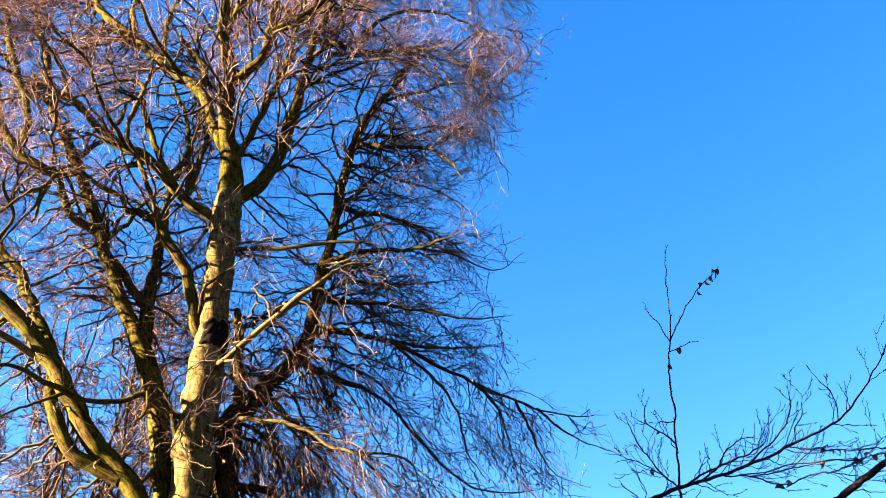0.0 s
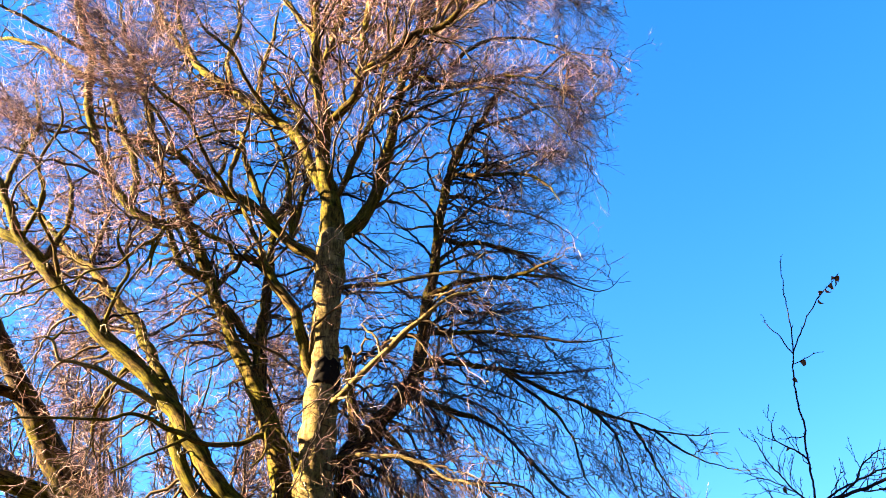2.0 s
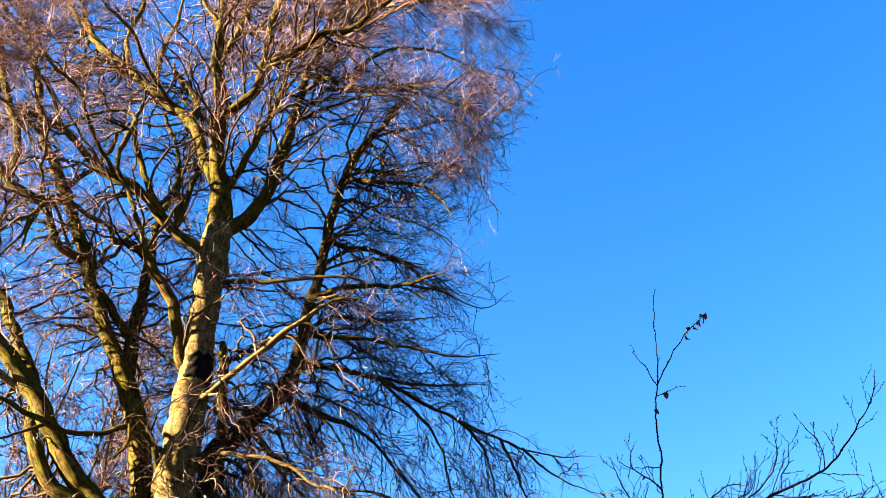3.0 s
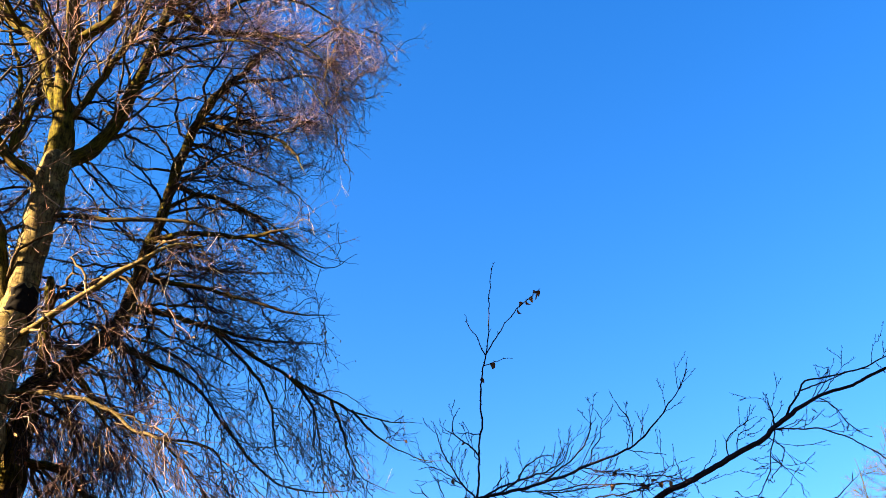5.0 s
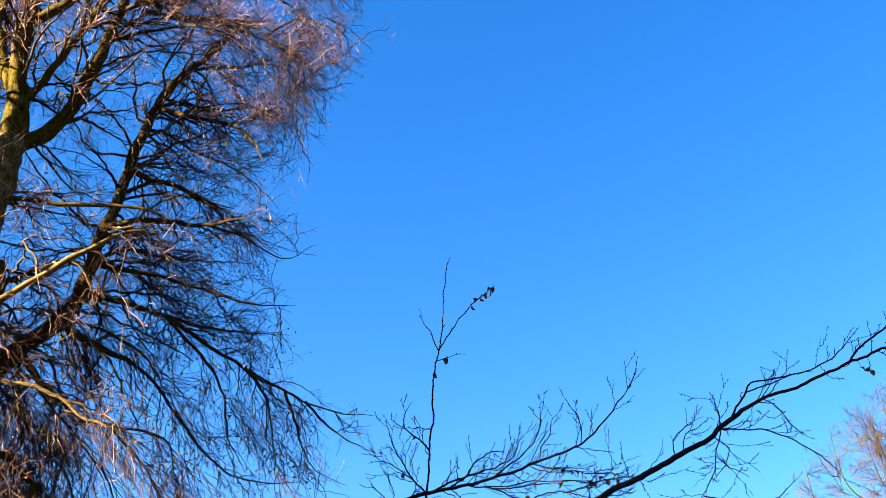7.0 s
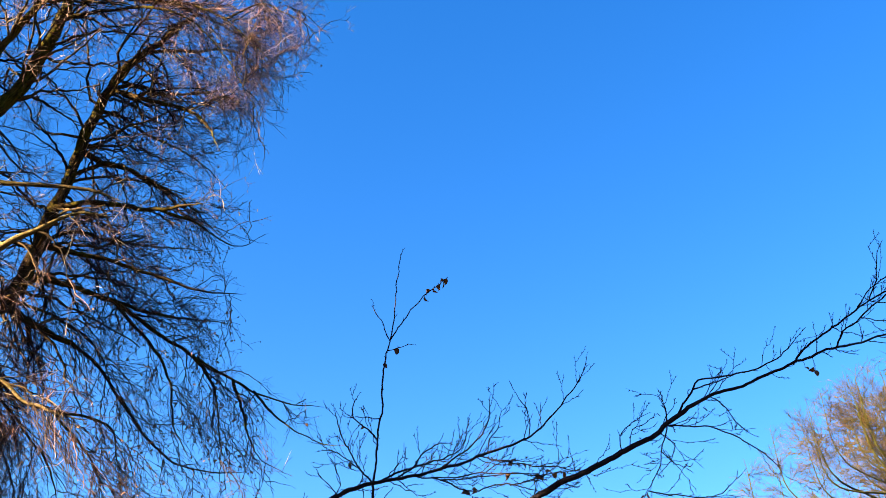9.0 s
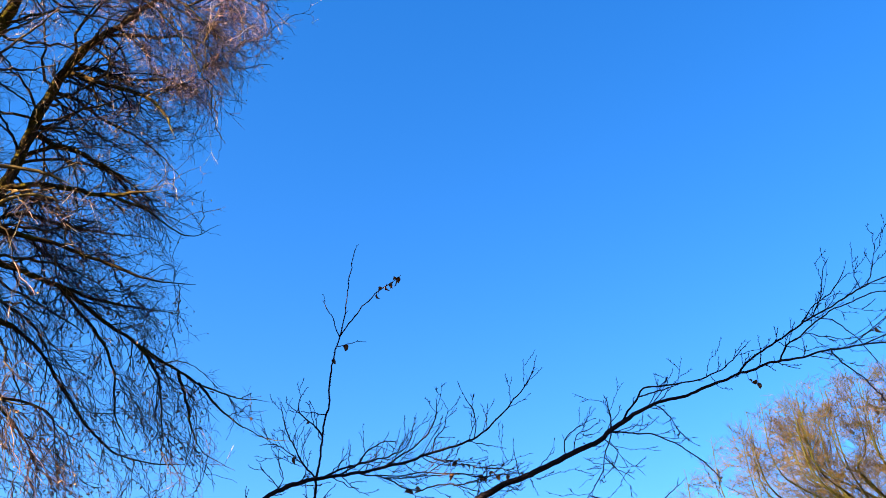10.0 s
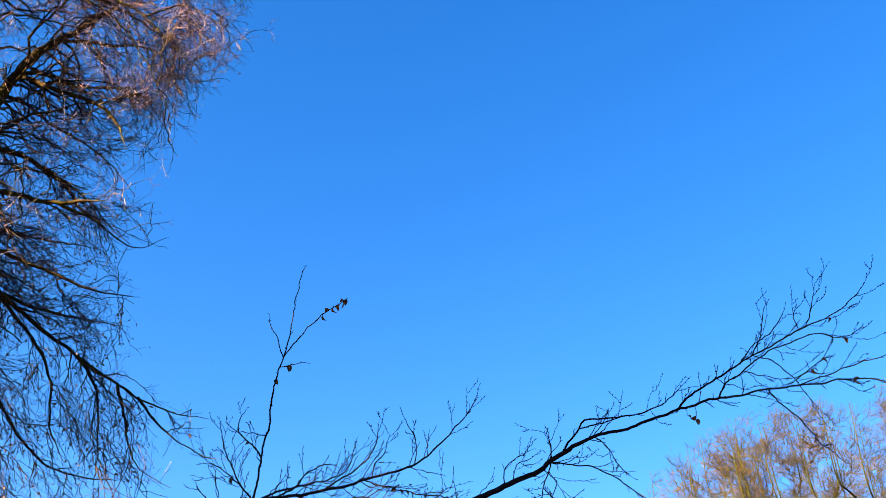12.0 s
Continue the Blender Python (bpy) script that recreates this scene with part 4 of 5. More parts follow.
# tangles of short shoots on the old wood: place, size, number
TUFTS = [
    (-5.44, 18.92, 14.1, 0.9, 100),
    (-5.6, 18.95, 15.3, 0.8, 60),
    (-9.37, 19.95, 14, 1.5, 130),
    (-12.18, 19.58, 19.8, 1.6, 130),
    (-9.68, 19.25, 13.5, 1.2, 70),
    (-7.19, 18.8, 10.4, 1.2, 80),
    (-10.41, 17.73, 18.14, 1.1, 130),
    (-10.27, 17.23, 17.25, 1.4, 110),
    (-9.52, 18.77, 20.84, 1.3, 110),
    (-9.99, 18.53, 20.26, 1.3, 90),
    (-8.97, 19.04, 22.32, 1.3, 90),
    (-12.97, 17.86, 22.23, 1.4, 90),
    (-12.63, 16.87, 18.56, 1.5, 100),
    (-7.35, 18.64, 22.09, 1.3, 90),
    (-9.37, 19.96, 14.14, 1.6, 110),
    (-11.41, 16.51, 15.81, 1.4, 90),
    (-11.13, 17.88, 16.82, 1.4, 90),
    (-9.67, 18.7, 23.47, 1.4, 90),
    (-12.42, 18.24, 23.69, 1.4, 90),
]
AXIS = np.array([-5.89, 19.13])
ACROSS, AWAY = np.array([0.955, 0.296]), np.array([-0.296, 0.955])


def great_shape(p, rng):
    """Reach of the great crown by height, with ragged edges."""
    q = p[:, :2] - AXIS
    u, v, z = q @ ACROSS, q @ AWAY, p[:, 2]
    right = np.interp(z, [8, 10, 11.2, 12.3, 13.6, 16.7, 18.6, 20.3, 22, 25.2, 28, 30], [6.9, 7.8, 9.0, 7.0, 6.4, 6.3, 6.5, 7.0, 7.5, 8.0, 7.6, 3])
    side = np.where(u > 0, u / (1.08 * right), u / 15.0)
    depth = np.where(v > 0, v / np.where(u > 1, 6.0, 11.0), v / 8.0)
    return side**2 + depth**2 * 0.7 < rng.uniform(0.8, 1.25, len(p))


def great_crown(p, rng):
    """The crown thinned to fit the camera's view: one side opened for sun on the trunk, cleared round the limbs."""
    q = p[:, :2] - AXIS
    u, v, z = q @ ACROSS, q @ AWAY, p[:, 2]
    open_side = (u < -0.8) & (v < 0.8 + 0.1 * np.abs(u)) & ((z < 14) | (v > -1.0 - 0.12 * np.abs(u)))
    open_side |= (u < -1.5) & (v > 0) & (v < 4.5) & (rng.random(len(p)) < 0.6)
    keep = np.where(u > -0.5, np.interp(z, [8, 12, 17, 24], [0.74, 0.73, 0.73, 0.78]), 1.0)
    keep = np.where((u > -3.2) & (u < 2) & (z > 13), 0.66, keep)
    keep = np.where((u > -2) & (u < 6) & (z > 16) & (z < 24), 0.46, keep)
    keep = np.where((u > 3) & (z < 12.5), np.interp(z, [8, 10.5, 12], [0.40, 0.43, 0.48]), keep)
    keep = np.where((u > 0.4) & (u < 3.2) & (v > -0.5) & (z < 16), 0.7, keep)
    keep = np.where((z > 25.5) & (u < 2.5), 0.5, keep)
    keep = np.where((u > 0.5) & (v < -0.9) & (z < 17), 0.42, keep)
    keep = np.where((u > -1.6) & (u < 0.5) & (v < 0.3) & (z < 19), 0.3, keep)
    keep = np.where((u > 2) & (u < 7) & (v < 0.5) & (z > 12) & (z < 18), 0.75 * keep, keep)
    keep = np.where((u > 2.5) & (v < 0.5) & (z > 11.5) & (z < 16), 0.6 * keep, keep)
    keep = np.where((u < -7) & (z > 19), 0.62 * keep, keep)
    keep = np.where((u > 4) & (z > 21), 0.72 * keep, keep)
    return great_shape(p, rng) & ~open_side & (rng.random(len(p)) < keep)


def great_fill(p, rng):
    """Where the finest shoots stand: few in the low outer sprays and in the open top of the far side."""
    u, z = (p[:, :2] - AXIS) @ ACROSS, p[:, 2]
    keep = np.where((u > 3.5) & (z < 13), 0.3, np.where((u < -4) & (z > 19), 0.45, 1.0))
    keep = np.where((u > 5.4) & (z > 12.5) & (z < 20), 0.4, keep)
    return great_shape(p, rng) & (rng.random(len(p)) < keep)


def great_out(p):
    o = np.zeros_like(p)
    o[:, :2] = p[:, :2] - AXIS
    return unit(o)


def great_droop(p):
    """Low outer shoots hang, high ones strive up, and those of the upper outer edge arch over."""
    d = np.zeros_like(p)
    u = (p[:, :2] - AXIS) @ ACROSS
    d[:, 2] = np.interp(p[:, 2], [8, 11, 13, 15, 19], [-0.13, -0.15, -0.09, -0.01, 0.03])
    d[:, 2] *= np.where(u < 0.5, 0.45, 1.0)
    d[:, 2] -= np.where((u > 3.5) & (p[:, 2] > 19), 0.10, 0.0)
    return d


def great_leaves(p):
    """Withered leaves hang on mostly in the low outer sprays."""
    u = (p[:, :2] - AXIS) @ ACROSS
    return np.where((u > 4.5) & (p[:, 2] < 16.5), 12.0, 1.0)


def great_shade(p):
    """Share of twigs painted dark to stand for shade: red shoots rule in the top and on the open side."""
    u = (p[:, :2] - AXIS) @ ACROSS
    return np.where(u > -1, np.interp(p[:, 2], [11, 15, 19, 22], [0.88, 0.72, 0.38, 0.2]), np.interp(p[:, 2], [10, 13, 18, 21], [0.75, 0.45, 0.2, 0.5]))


crown(beech, np.random.default_rng(11), great_crown, great_out, great_droop, near=0.11, dense=1.3, zig=0.25, wander=0.8, leaves=4500, leaf_places=great_leaves, tufts=TUFTS, single=280, shaded=great_shade, fill=14500, shape=great_fill)


def shoots():
    """Pale crooked shoots that spring from the old wood of the trunk and the lower boughs, and hang over."""
    rng = np.random.default_rng(17)
    for P, R, ob in BOUGHS[beech.name][:45]:
        for i in range(4, len(P) - 4):
            if 8.5 < P[i, 2] < 19 and R[i] > 0.05 and rng.random() < 0.10:
                T = unit(P[i + 1] - P[i])
                way = np.array([-0.35, -0.8, 0.25]) + 0.55 * rng.normal(size=3)
                way = unit(way - way @ T * T * 0.7)
                n, length = 14, rng.uniform(0.5, 1.5)
                G = grow(rng, (P[i] + way * R[i] * 0.8)[None], way[None], np.array([length]), n, 0.22, np.array([[0, 0, -0.13]]), 0.35)
                V, Q = tube_arrays(G, taper(np.array([rng.uniform(0.011, 0.018)]), np.array([0.005]), n), 5)
                part("shoot", grid_mesh("shoot", V - np.array(beech.location), Q), SHOOT_BARK, ob)


shoots()

# ---- the leaning beech beside it ----
leaning = thing("beech_tree", -11.87, 26.51, "leaning bare beech with a rough mossy trunk beside the tall one", "tree", "beeches")
limb(leaning, "trunk", (-11.85, 26.51, -0.20, 0.550), (-11.90, 26.51, 1.20, 0.450), (-12.35, 26.51, 3.80, 0.540), (-14.32, 25.28, 11.59, 0.443), (-15.20, 24.77, 12.98, 0.419), (-15.85, 24.37, 14.10, 0.393), (-16.29, 24.08, 14.92, 0.350), (-16.63, 23.85, 15.58, 0.297), (-17.00, 23.58, 16.25, 0.283), (-17.51, 23.22, 17.28, 0.254), (-18.02, 22.83, 18.32, 0.233), (-18.82, 22.18, 19.91, 0.205), (-19.62, 21.48, 21.52, 0.158), (-20.31, 20.84, 23.22, 0.108), (-21.00, 20.16, 24.95, 0.007), mat=SHADED_ROUGH_BARK)
limb(leaning, "bough", (-16.32, 24.06, 14.98, 0.203), (-16.94, 23.63, 15.14, 0.159), (-17.31, 23.36, 15.10, 0.143), (-18.07, 22.78, 15.24, 0.118), (-18.97, 22.05, 15.65, 0.007), mat=SHADED_ROUGH_BARK, crook=0.035)
limb(leaning, "bough", (-14.64, 25.10, 12.09, 0.320), (-15.58, 24.63, 12.25, 0.284), (-16.30, 24.26, 12.50, 0.278), (-17.00, 23.89, 12.70, 0.262), (-17.85, 23.37, 13.16, 0.248), (-18.98, 22.59, 13.95, 0.184), (-19.92, 21.88, 15.12, 0.007), mat=LIMB_BARK, crook=0.035)

AXIS2 = np.array([-18.5, 23.5])


def lean_crown(p, rng):
    return np.linalg.norm(p[:, :2] - AXIS2, axis=1) < rng.uniform(5.0, 6.5, len(p))


def lean_out(p):
    o = np.zeros_like(p)
    o[:, :2] = p[:, :2] - AXIS2
    return unit(o)


crown(leaning, np.random.default_rng(12), lean_crown, lean_out, great_droop, near=0.4)

# ---- round-crowned trees farther off ----
def round_tree(tree, rng, x, y, top, reach, middle, boughs, lift, near, twig_mat, branch_mat, thin, base=(0.17, 0.3), **more):
    """A bare tree with many boughs fanning up from a short trunk into a dome."""
    limb(tree, "trunk", (x, y, -0.2, 0.6), (x, y, 1.0, 0.45), (x + 0.05, y, 3.2, 0.4), (x, y + 0.05, top * (base[1] + 0.03), 0.28), mat=LIMB_BARK)
    for k in range(boughs):
        a, out = k * 2.4 + rng.uniform(-0.3, 0.3), 0.83 * reach * math.sqrt(rng.uniform(0.02, 1))
        dx, dy = math.cos(a) * out, math.sin(a) * out
        h = top - 1.2 - 0.4 * top * (out / reach) ** 2 * 0.55 + rng.uniform(-0.6, 0.6)
        b = rng.uniform(*base) * top
        limb(tree, "bough", (x + dx * 0.05, y + dy * 0.05, b, 0.15), (x + dx * 0.35 + rng.uniform(-0.5, 0.5), y + dy * 0.35 + rng.uniform(-0.5, 0.5), b + 0.25 * (h - b), 0.1),
             (x + dx * 0.7 + rng.uniform(-1, 1), y + dy * 0.7 + rng.uniform(-1, 1), b + 0.55 * (h - b), 0.06), (x + dx * 0.95, y + dy * 0.95, h - 0.14 * top, 0.035), (x + dx, y + dy, h, 0.012), mat=branch_mat, step=0.4, sides=6)
    axis = np.array([x, y])

    def dome(p, r):
        d = np.linalg.norm(p[:, :2] - axis, axis=1)
        return (d / reach) ** 2 + (np.maximum(p[:, 2] - middle, 0) / (top - middle)) ** 2.4 + (np.maximum(middle - p[:, 2], 0) / (0.6 * middle)) ** 2 < r.uniform(0.86, 1.06, len(p))

    def out_way(p):
        o = np.zeros_like(p)
        o[:, :2] = p[:, :2] - axis
        return unit(o)

    def up(p):
        d = np.zeros_like(p)
        d[:, 2] = lift
        return d

    crown(tree, rng, dome, out_way, up, near=near, twig_mat=twig_mat, branch_mat=branch_mat, thin=thin, **more)


golden = thing("willow_tree", 39.2, 37.7, "broad rounded leafless tree with dense golden brown upright twigs", "tree")
round_tree(golden, np.random.default_rng(6), 39.2, 37.7, 24.6, 15.6, 12.9, 110, 0.05, 0.95, GOLD_TWIG, GOLD_BRANCH, 1.05, dense=1.2, spread=0.95, wander=0.9, zig=0.32, least=16.8, tip_mat=GOLD_TIP, base=(0.36, 0.55), coarse=True)
behind = thing("bare_tree", -17.5, 37.5, "bare brown tree with fine tangled twigs standing behind the beeches", "tree", "trees behind the beeches")
round_tree(behind, np.random.default_rng(8), -17.5, 37.5, 26.5, 10.5, 13.5, 32, 0.0, 0.95, TWIG_BARK, BRANCH_BARK, 1.8, dense=0.8, coarse=True, shaded=lambda p: np.full(len(p), 0.72))
farther = thing("bare_tree", -28.5, 36.5, "bare brown tree with fine tangled twigs farther along the wood edge", "tree", "trees behind the beeches")
round_tree(farther, np.random.default_rng(9), -28.5, 36.5, 27.0, 10.0, 13.5, 30, 0.0, 0.95, TWIG_BARK, BRANCH_BARK, 1.8, dense=0.8, coarse=True, shaded=lambda p: np.full(len(p), 0.72))

# ---- unseen evergreen, added out of view to shade the young beech ----
holly = thing("shade_holly", -13.75, 4.0, "unseen tall dark evergreen holly with dense glossy leaves, added to shade the young beech", "tree")


def shade_holly():
    rng = np.random.default_rng(31)
    limb(holly, "trunk", (-13.75, 4.0, -0.2, 0.4), (-13.75, 4.0, 1.0, 0.3), (-13.7, 4.0, 6.0, 0.22), (-13.75, 4.05, 13.0, 0.12), (-13.75, 4.0, 20.5, 0.03), mat=LIMB_BARK)
    ends = []
    for k in range(60):
        z = 3.5 + 16.5 * (k / 60)
        a, out = k * 2.4, (0.7 + 3.9 * math.sin(math.pi * min(1, (z - 1.0) / 20.0)) ** 0.6) * rng.uniform(0.8, 1.05)
        tip = (-13.75 + math.cos(a) * out, 4.0 + math.sin(a) * out, z + 0.5)
        limb(holly, "bough", (-13.75, 4.0, z, 0.05), (-13.75 + math.cos(a) * out * 0.5, 4.0 + math.sin(a) * out * 0.5, z + 0.4, 0.03), (*tip, 0.008), mat=LIMB_BARK, step=0.3, sides=6)
        P = BOUGHS[holly.name][-1][0]
        ends.append(P[rng.integers(len(P) // 4, len(P), 260)] + rng.normal(size=(260, 3)) * 0.42)
    V, Q = leaf_arrays(rng, np.vstack(ends), 0.26)
    part("foliage", grid_mesh("foliage", V - np.array(holly.location), Q, False), HOLLY_LEAF, holly, kind="stuff")


shade_holly()

# ---- the young beech in front ----
young = thing("young_beech", 1.51, 10.63, "slender young beech with thin dark twigs and few withered leaves", "tree", "beeches")
limb(young, "trunk", (1.51, 10.63, -0.10, 0.0990), (1.46, 10.53, 0.80, 0.0765), (1.41, 10.53, 2.40, 0.0630), (1.36, 10.53, 4.08, 0.0450), mat=YOUNG_BARK, step=0.05, sides=8, rough=0.06, kink=0.02)
limb(young, "branch", (1.36, 10.53, 4.08, 0.0342), (1.40, 10.50, 4.64, 0.0288), (1.51, 10.46, 4.99, 0.0270), (1.70, 10.41, 5.16, 0.0261), (1.93, 10.35, 5.25, 0.0243), (2.21, 10.27, 5.32, 0.0195), (2.49, 10.19, 5.38, 0.0179), (2.77, 10.09, 5.45, 0.0164), (3.06, 9.99, 5.53, 0.0148), (3.28, 9.89, 5.61, 0.0140), (3.50, 9.79, 5.68, 0.0125), (3.67, 9.71, 5.74, 0.0109), (3.80, 9.63, 5.85, 0.0101), (3.90, 9.57, 5.96, 0.0094), (4.04, 9.49, 6.14, 0.0078), (4.17, 9.40, 6.32, 0.0062), (4.25, 9.34, 6.48, 0.0055), (4.29, 9.30, 6.67, 0.0016), mat=YOUNG_BARK, step=0.05, sides=8, rough=0.06, kink=0.02)
limb(young, "branch", (1.41, 10.53, 2.60, 0.0246), (1.75, 10.42, 3.50, 0.0213), (2.00, 10.34, 4.40, 0.0189), (2.08, 10.31, 5.29, 0.0147), (2.10, 10.30, 5.43, 0.0121), (2.11, 10.29, 5.85, 0.0109), (2.15, 10.28, 6.26, 0.0103), (2.15, 10.27, 6.54, 0.0096), (2.16, 10.26, 6.75, 0.0083), (2.20, 10.25, 6.97, 0.0077), (2.24, 10.23, 7.24, 0.0071), (2.25, 10.22, 7.58, 0.0057), (2.28, 10.21, 7.98, 0.0051), (2.32, 10.20, 8.23, 0.0039), (2.35, 10.18, 8.31, 0.0019), mat=YOUNG_BARK, step=0.05, sides=8, rough=0.06, kink=0.02)
limb(young, "twig", (2.21, 10.24, 7.04, 0.0078), (2.30, 10.20, 7.20, 0.0070), (2.44, 10.16, 7.44, 0.0062), (2.58, 10.10, 7.61, 0.0062), (2.70, 10.06, 7.73, 0.0055), (2.83, 10.00, 7.84, 0.0023), mat=YOUNG_BARK, step=0.05, sides=8, rough=0.06, kink=0.02)
limb(young, "twig", (2.21, 10.24, 7.02, 0.0070), (2.12, 10.33, 7.30, 0.0055), (2.05, 10.42, 7.52, 0.0047), (2.00, 10.50, 7.70, 0.0023), mat=YOUNG_BARK, step=0.05, sides=8, rough=0.06, kink=0.02)
limb(young, "twig", (2.19, 10.25, 6.89, 0.0055), (2.29, 10.17, 6.92, 0.0047), (2.37, 10.08, 6.92, 0.0039), (2.45, 10.00, 6.89, 0.0016), mat=YOUNG_BARK, step=0.05, sides=8, rough=0.06, kink=0.02)
limb(young, "twig", (2.11, 10.29, 5.78, 0.0109), (2.02, 10.38, 5.94, 0.0086), (1.92, 10.46, 6.05, 0.0078), (1.88, 10.54, 6.14, 0.0070), (1.86, 10.61, 6.31, 0.0055), (1.96, 10.66, 6.51, 0.0023), mat=YOUNG_BARK, step=0.05, sides=8, rough=0.06, kink=0.02)
limb(young, "twig", (2.13, 10.28, 6.04, 0.0070), (1.95, 10.18, 6.00, 0.0055), (1.80, 10.08, 5.95, 0.0023), mat=YOUNG_BARK, step=0.05, sides=8, rough=0.06, kink=0.02)
limb(young, "twig", (2.08, 10.31, 5.30, 0.0101), (1.94, 10.42, 5.51, 0.0086), (1.84, 10.53, 5.73, 0.0078), (1.75, 10.63, 5.95, 0.0070), (1.71, 10.72, 6.15, 0.0055), (1.67, 10.82, 6.36, 0.0023), mat=YOUNG_BARK, step=0.05, sides=8, rough=0.06, kink=0.02)
limb(young, "twig", (1.99, 10.38, 5.44, 0.0078), (1.79, 10.56, 5.67, 0.0055), (1.65, 10.72, 5.79, 0.0047), (1.51, 10.88, 5.81, 0.0016), mat=YOUNG_BARK, step=0.05, sides=8, rough=0.06, kink=0.02)
limb(young, "twig", (3.69, 9.69, 5.76, 0.0062), (3.67, 9.61, 5.87, 0.0055), (3.61, 9.54, 6.00, 0.0047), (3.51, 9.48, 6.09, 0.0047), (3.42, 9.42, 6.19, 0.0016), mat=YOUNG_BARK, step=0.05, sides=8, rough=0.06, kink=0.02)
limb(young, "twig", (2.77, 10.09, 5.45, 0.0109), (2.92, 9.99, 5.56, 0.0094), (3.08, 9.89, 5.67, 0.0078), (3.20, 9.79, 5.82, 0.0070), (3.24, 9.72, 6.00, 0.0055), (3.22, 9.66, 6.18, 0.0016), mat=YOUNG_BARK, step=0.05, sides=8, rough=0.06, kink=0.02)
limb(young, "twig", (3.26, 9.90, 5.60, 0.0070), (3.31, 9.93, 5.80, 0.0055), (3.41, 9.94, 5.92, 0.0055), (3.46, 9.97, 6.18, 0.0016), mat=YOUNG_BARK, step=0.05, sides=8, rough=0.06, kink=0.02)
limb(young, "twig", (2.13, 10.29, 5.30, 0.0148), (2.38, 10.29, 5.46, 0.0109), (2.69, 10.26, 5.56, 0.0101), (2.93, 10.25, 5.68, 0.0086), (3.06, 10.26, 5.77, 0.0070), (3.18, 10.27, 6.04, 0.0023), mat=YOUNG_BARK, step=0.05, sides=8, rough=0.06, kink=0.02)
limb(young, "twig", (2.26, 10.26, 5.33, 0.0117), (2.51, 10.29, 5.51, 0.0094), (2.66, 10.34, 5.71, 0.0078), (2.89, 10.36, 5.87, 0.0062), (3.03, 10.41, 5.87, 0.0023), mat=YOUNG_BARK, step=0.05, sides=8, rough=0.06, kink=0.02)
limb(young, "branch", (1.36, 10.53, 4.08, 0.0513), (2.06, 10.38, 4.34, 0.0441), (2.80, 10.16, 4.65, 0.0423), (3.56, 9.87, 5.00, 0.0396), (4.10, 9.62, 5.29, 0.0342), (4.37, 9.45, 5.41, 0.0324), (4.62, 9.28, 5.55, 0.0306), (4.88, 9.10, 5.68, 0.0279), (5.00, 8.99, 5.77, 0.0261), (5.14, 8.85, 5.86, 0.0243), (5.31, 8.70, 5.96, 0.0187), (5.44, 8.57, 6.01, 0.0179), (5.62, 8.40, 6.03, 0.0164), (5.80, 8.22, 6.09, 0.0156), (5.97, 8.04, 6.14, 0.0140), (6.14, 7.86, 6.18, 0.0133), (6.39, 7.60, 6.20, 0.0117), (6.62, 7.34, 6.21, 0.0101), (6.79, 7.12, 6.19, 0.0094), (6.96, 6.90, 6.16, 0.0086), (7.11, 6.67, 6.14, 0.0078), (7.25, 6.46, 6.06, 0.0062), (7.42, 6.19, 5.86, 0.0023), mat=YOUNG_BARK, step=0.05, sides=8, rough=0.06, kink=0.02)
limb(young, "twig", (6.84, 7.06, 6.18, 0.0070), (6.92, 6.84, 6.19, 0.0062), (7.05, 6.57, 6.21, 0.0055), (7.15, 6.31, 6.19, 0.0047), (7.25, 6.05, 6.18, 0.0016), mat=YOUNG_BARK, step=0.05, sides=8, rough=0.06, kink=0.02)
limb(young, "branch", (6.02, 7.99, 6.15, 0.0125), (6.06, 7.88, 6.24, 0.0109), (6.19, 7.69, 6.34, 0.0101), (6.34, 7.48, 6.45, 0.0094), (6.49, 7.27, 6.55, 0.0086), (6.62, 7.06, 6.60, 0.0078), (6.71, 6.89, 6.66, 0.0078), (6.83, 6.67, 6.71, 0.0062), (6.95, 6.46, 6.75, 0.0055), (7.03, 6.28, 6.85, 0.0047), (7.10, 6.10, 7.01, 0.0016), mat=YOUNG_BARK, step=0.05, sides=8, rough=0.06, kink=0.02)
limb(young, "branch", (6.30, 7.70, 6.19, 0.0101), (6.34, 7.56, 6.32, 0.0078), (6.46, 7.35, 6.44, 0.0078), (6.59, 7.12, 6.55, 0.0070), (6.70, 6.90, 6.56, 0.0062), (6.81, 6.68, 6.58, 0.0055), (6.89, 6.48, 6.46, 0.0047), (6.95, 6.30, 6.35, 0.0016), mat=YOUNG_BARK, step=0.05, sides=8, rough=0.06, kink=0.02)
limb(young, "branch", (5.09, 8.90, 5.83, 0.0133), (5.12, 8.81, 5.92, 0.0109), (5.18, 8.71, 6.02, 0.0101), (5.23, 8.61, 6.13, 0.0094), (5.43, 8.42, 6.12, 0.0086), (5.60, 8.24, 6.11, 0.0078), (5.77, 8.05, 6.15, 0.0070), (5.89, 7.89, 6.24, 0.0055), (6.03, 7.71, 6.42, 0.0016), mat=YOUNG_BARK, step=0.05, sides=8, rough=0.06, kink=0.02)
limb(young, "twig", (5.19, 8.69, 6.05, 0.0086), (5.29, 8.43, 6.04, 0.0070), (5.41, 8.16, 6.02, 0.0031), mat=YOUNG_BARK, step=0.05, sides=8, rough=0.06, kink=0.02)
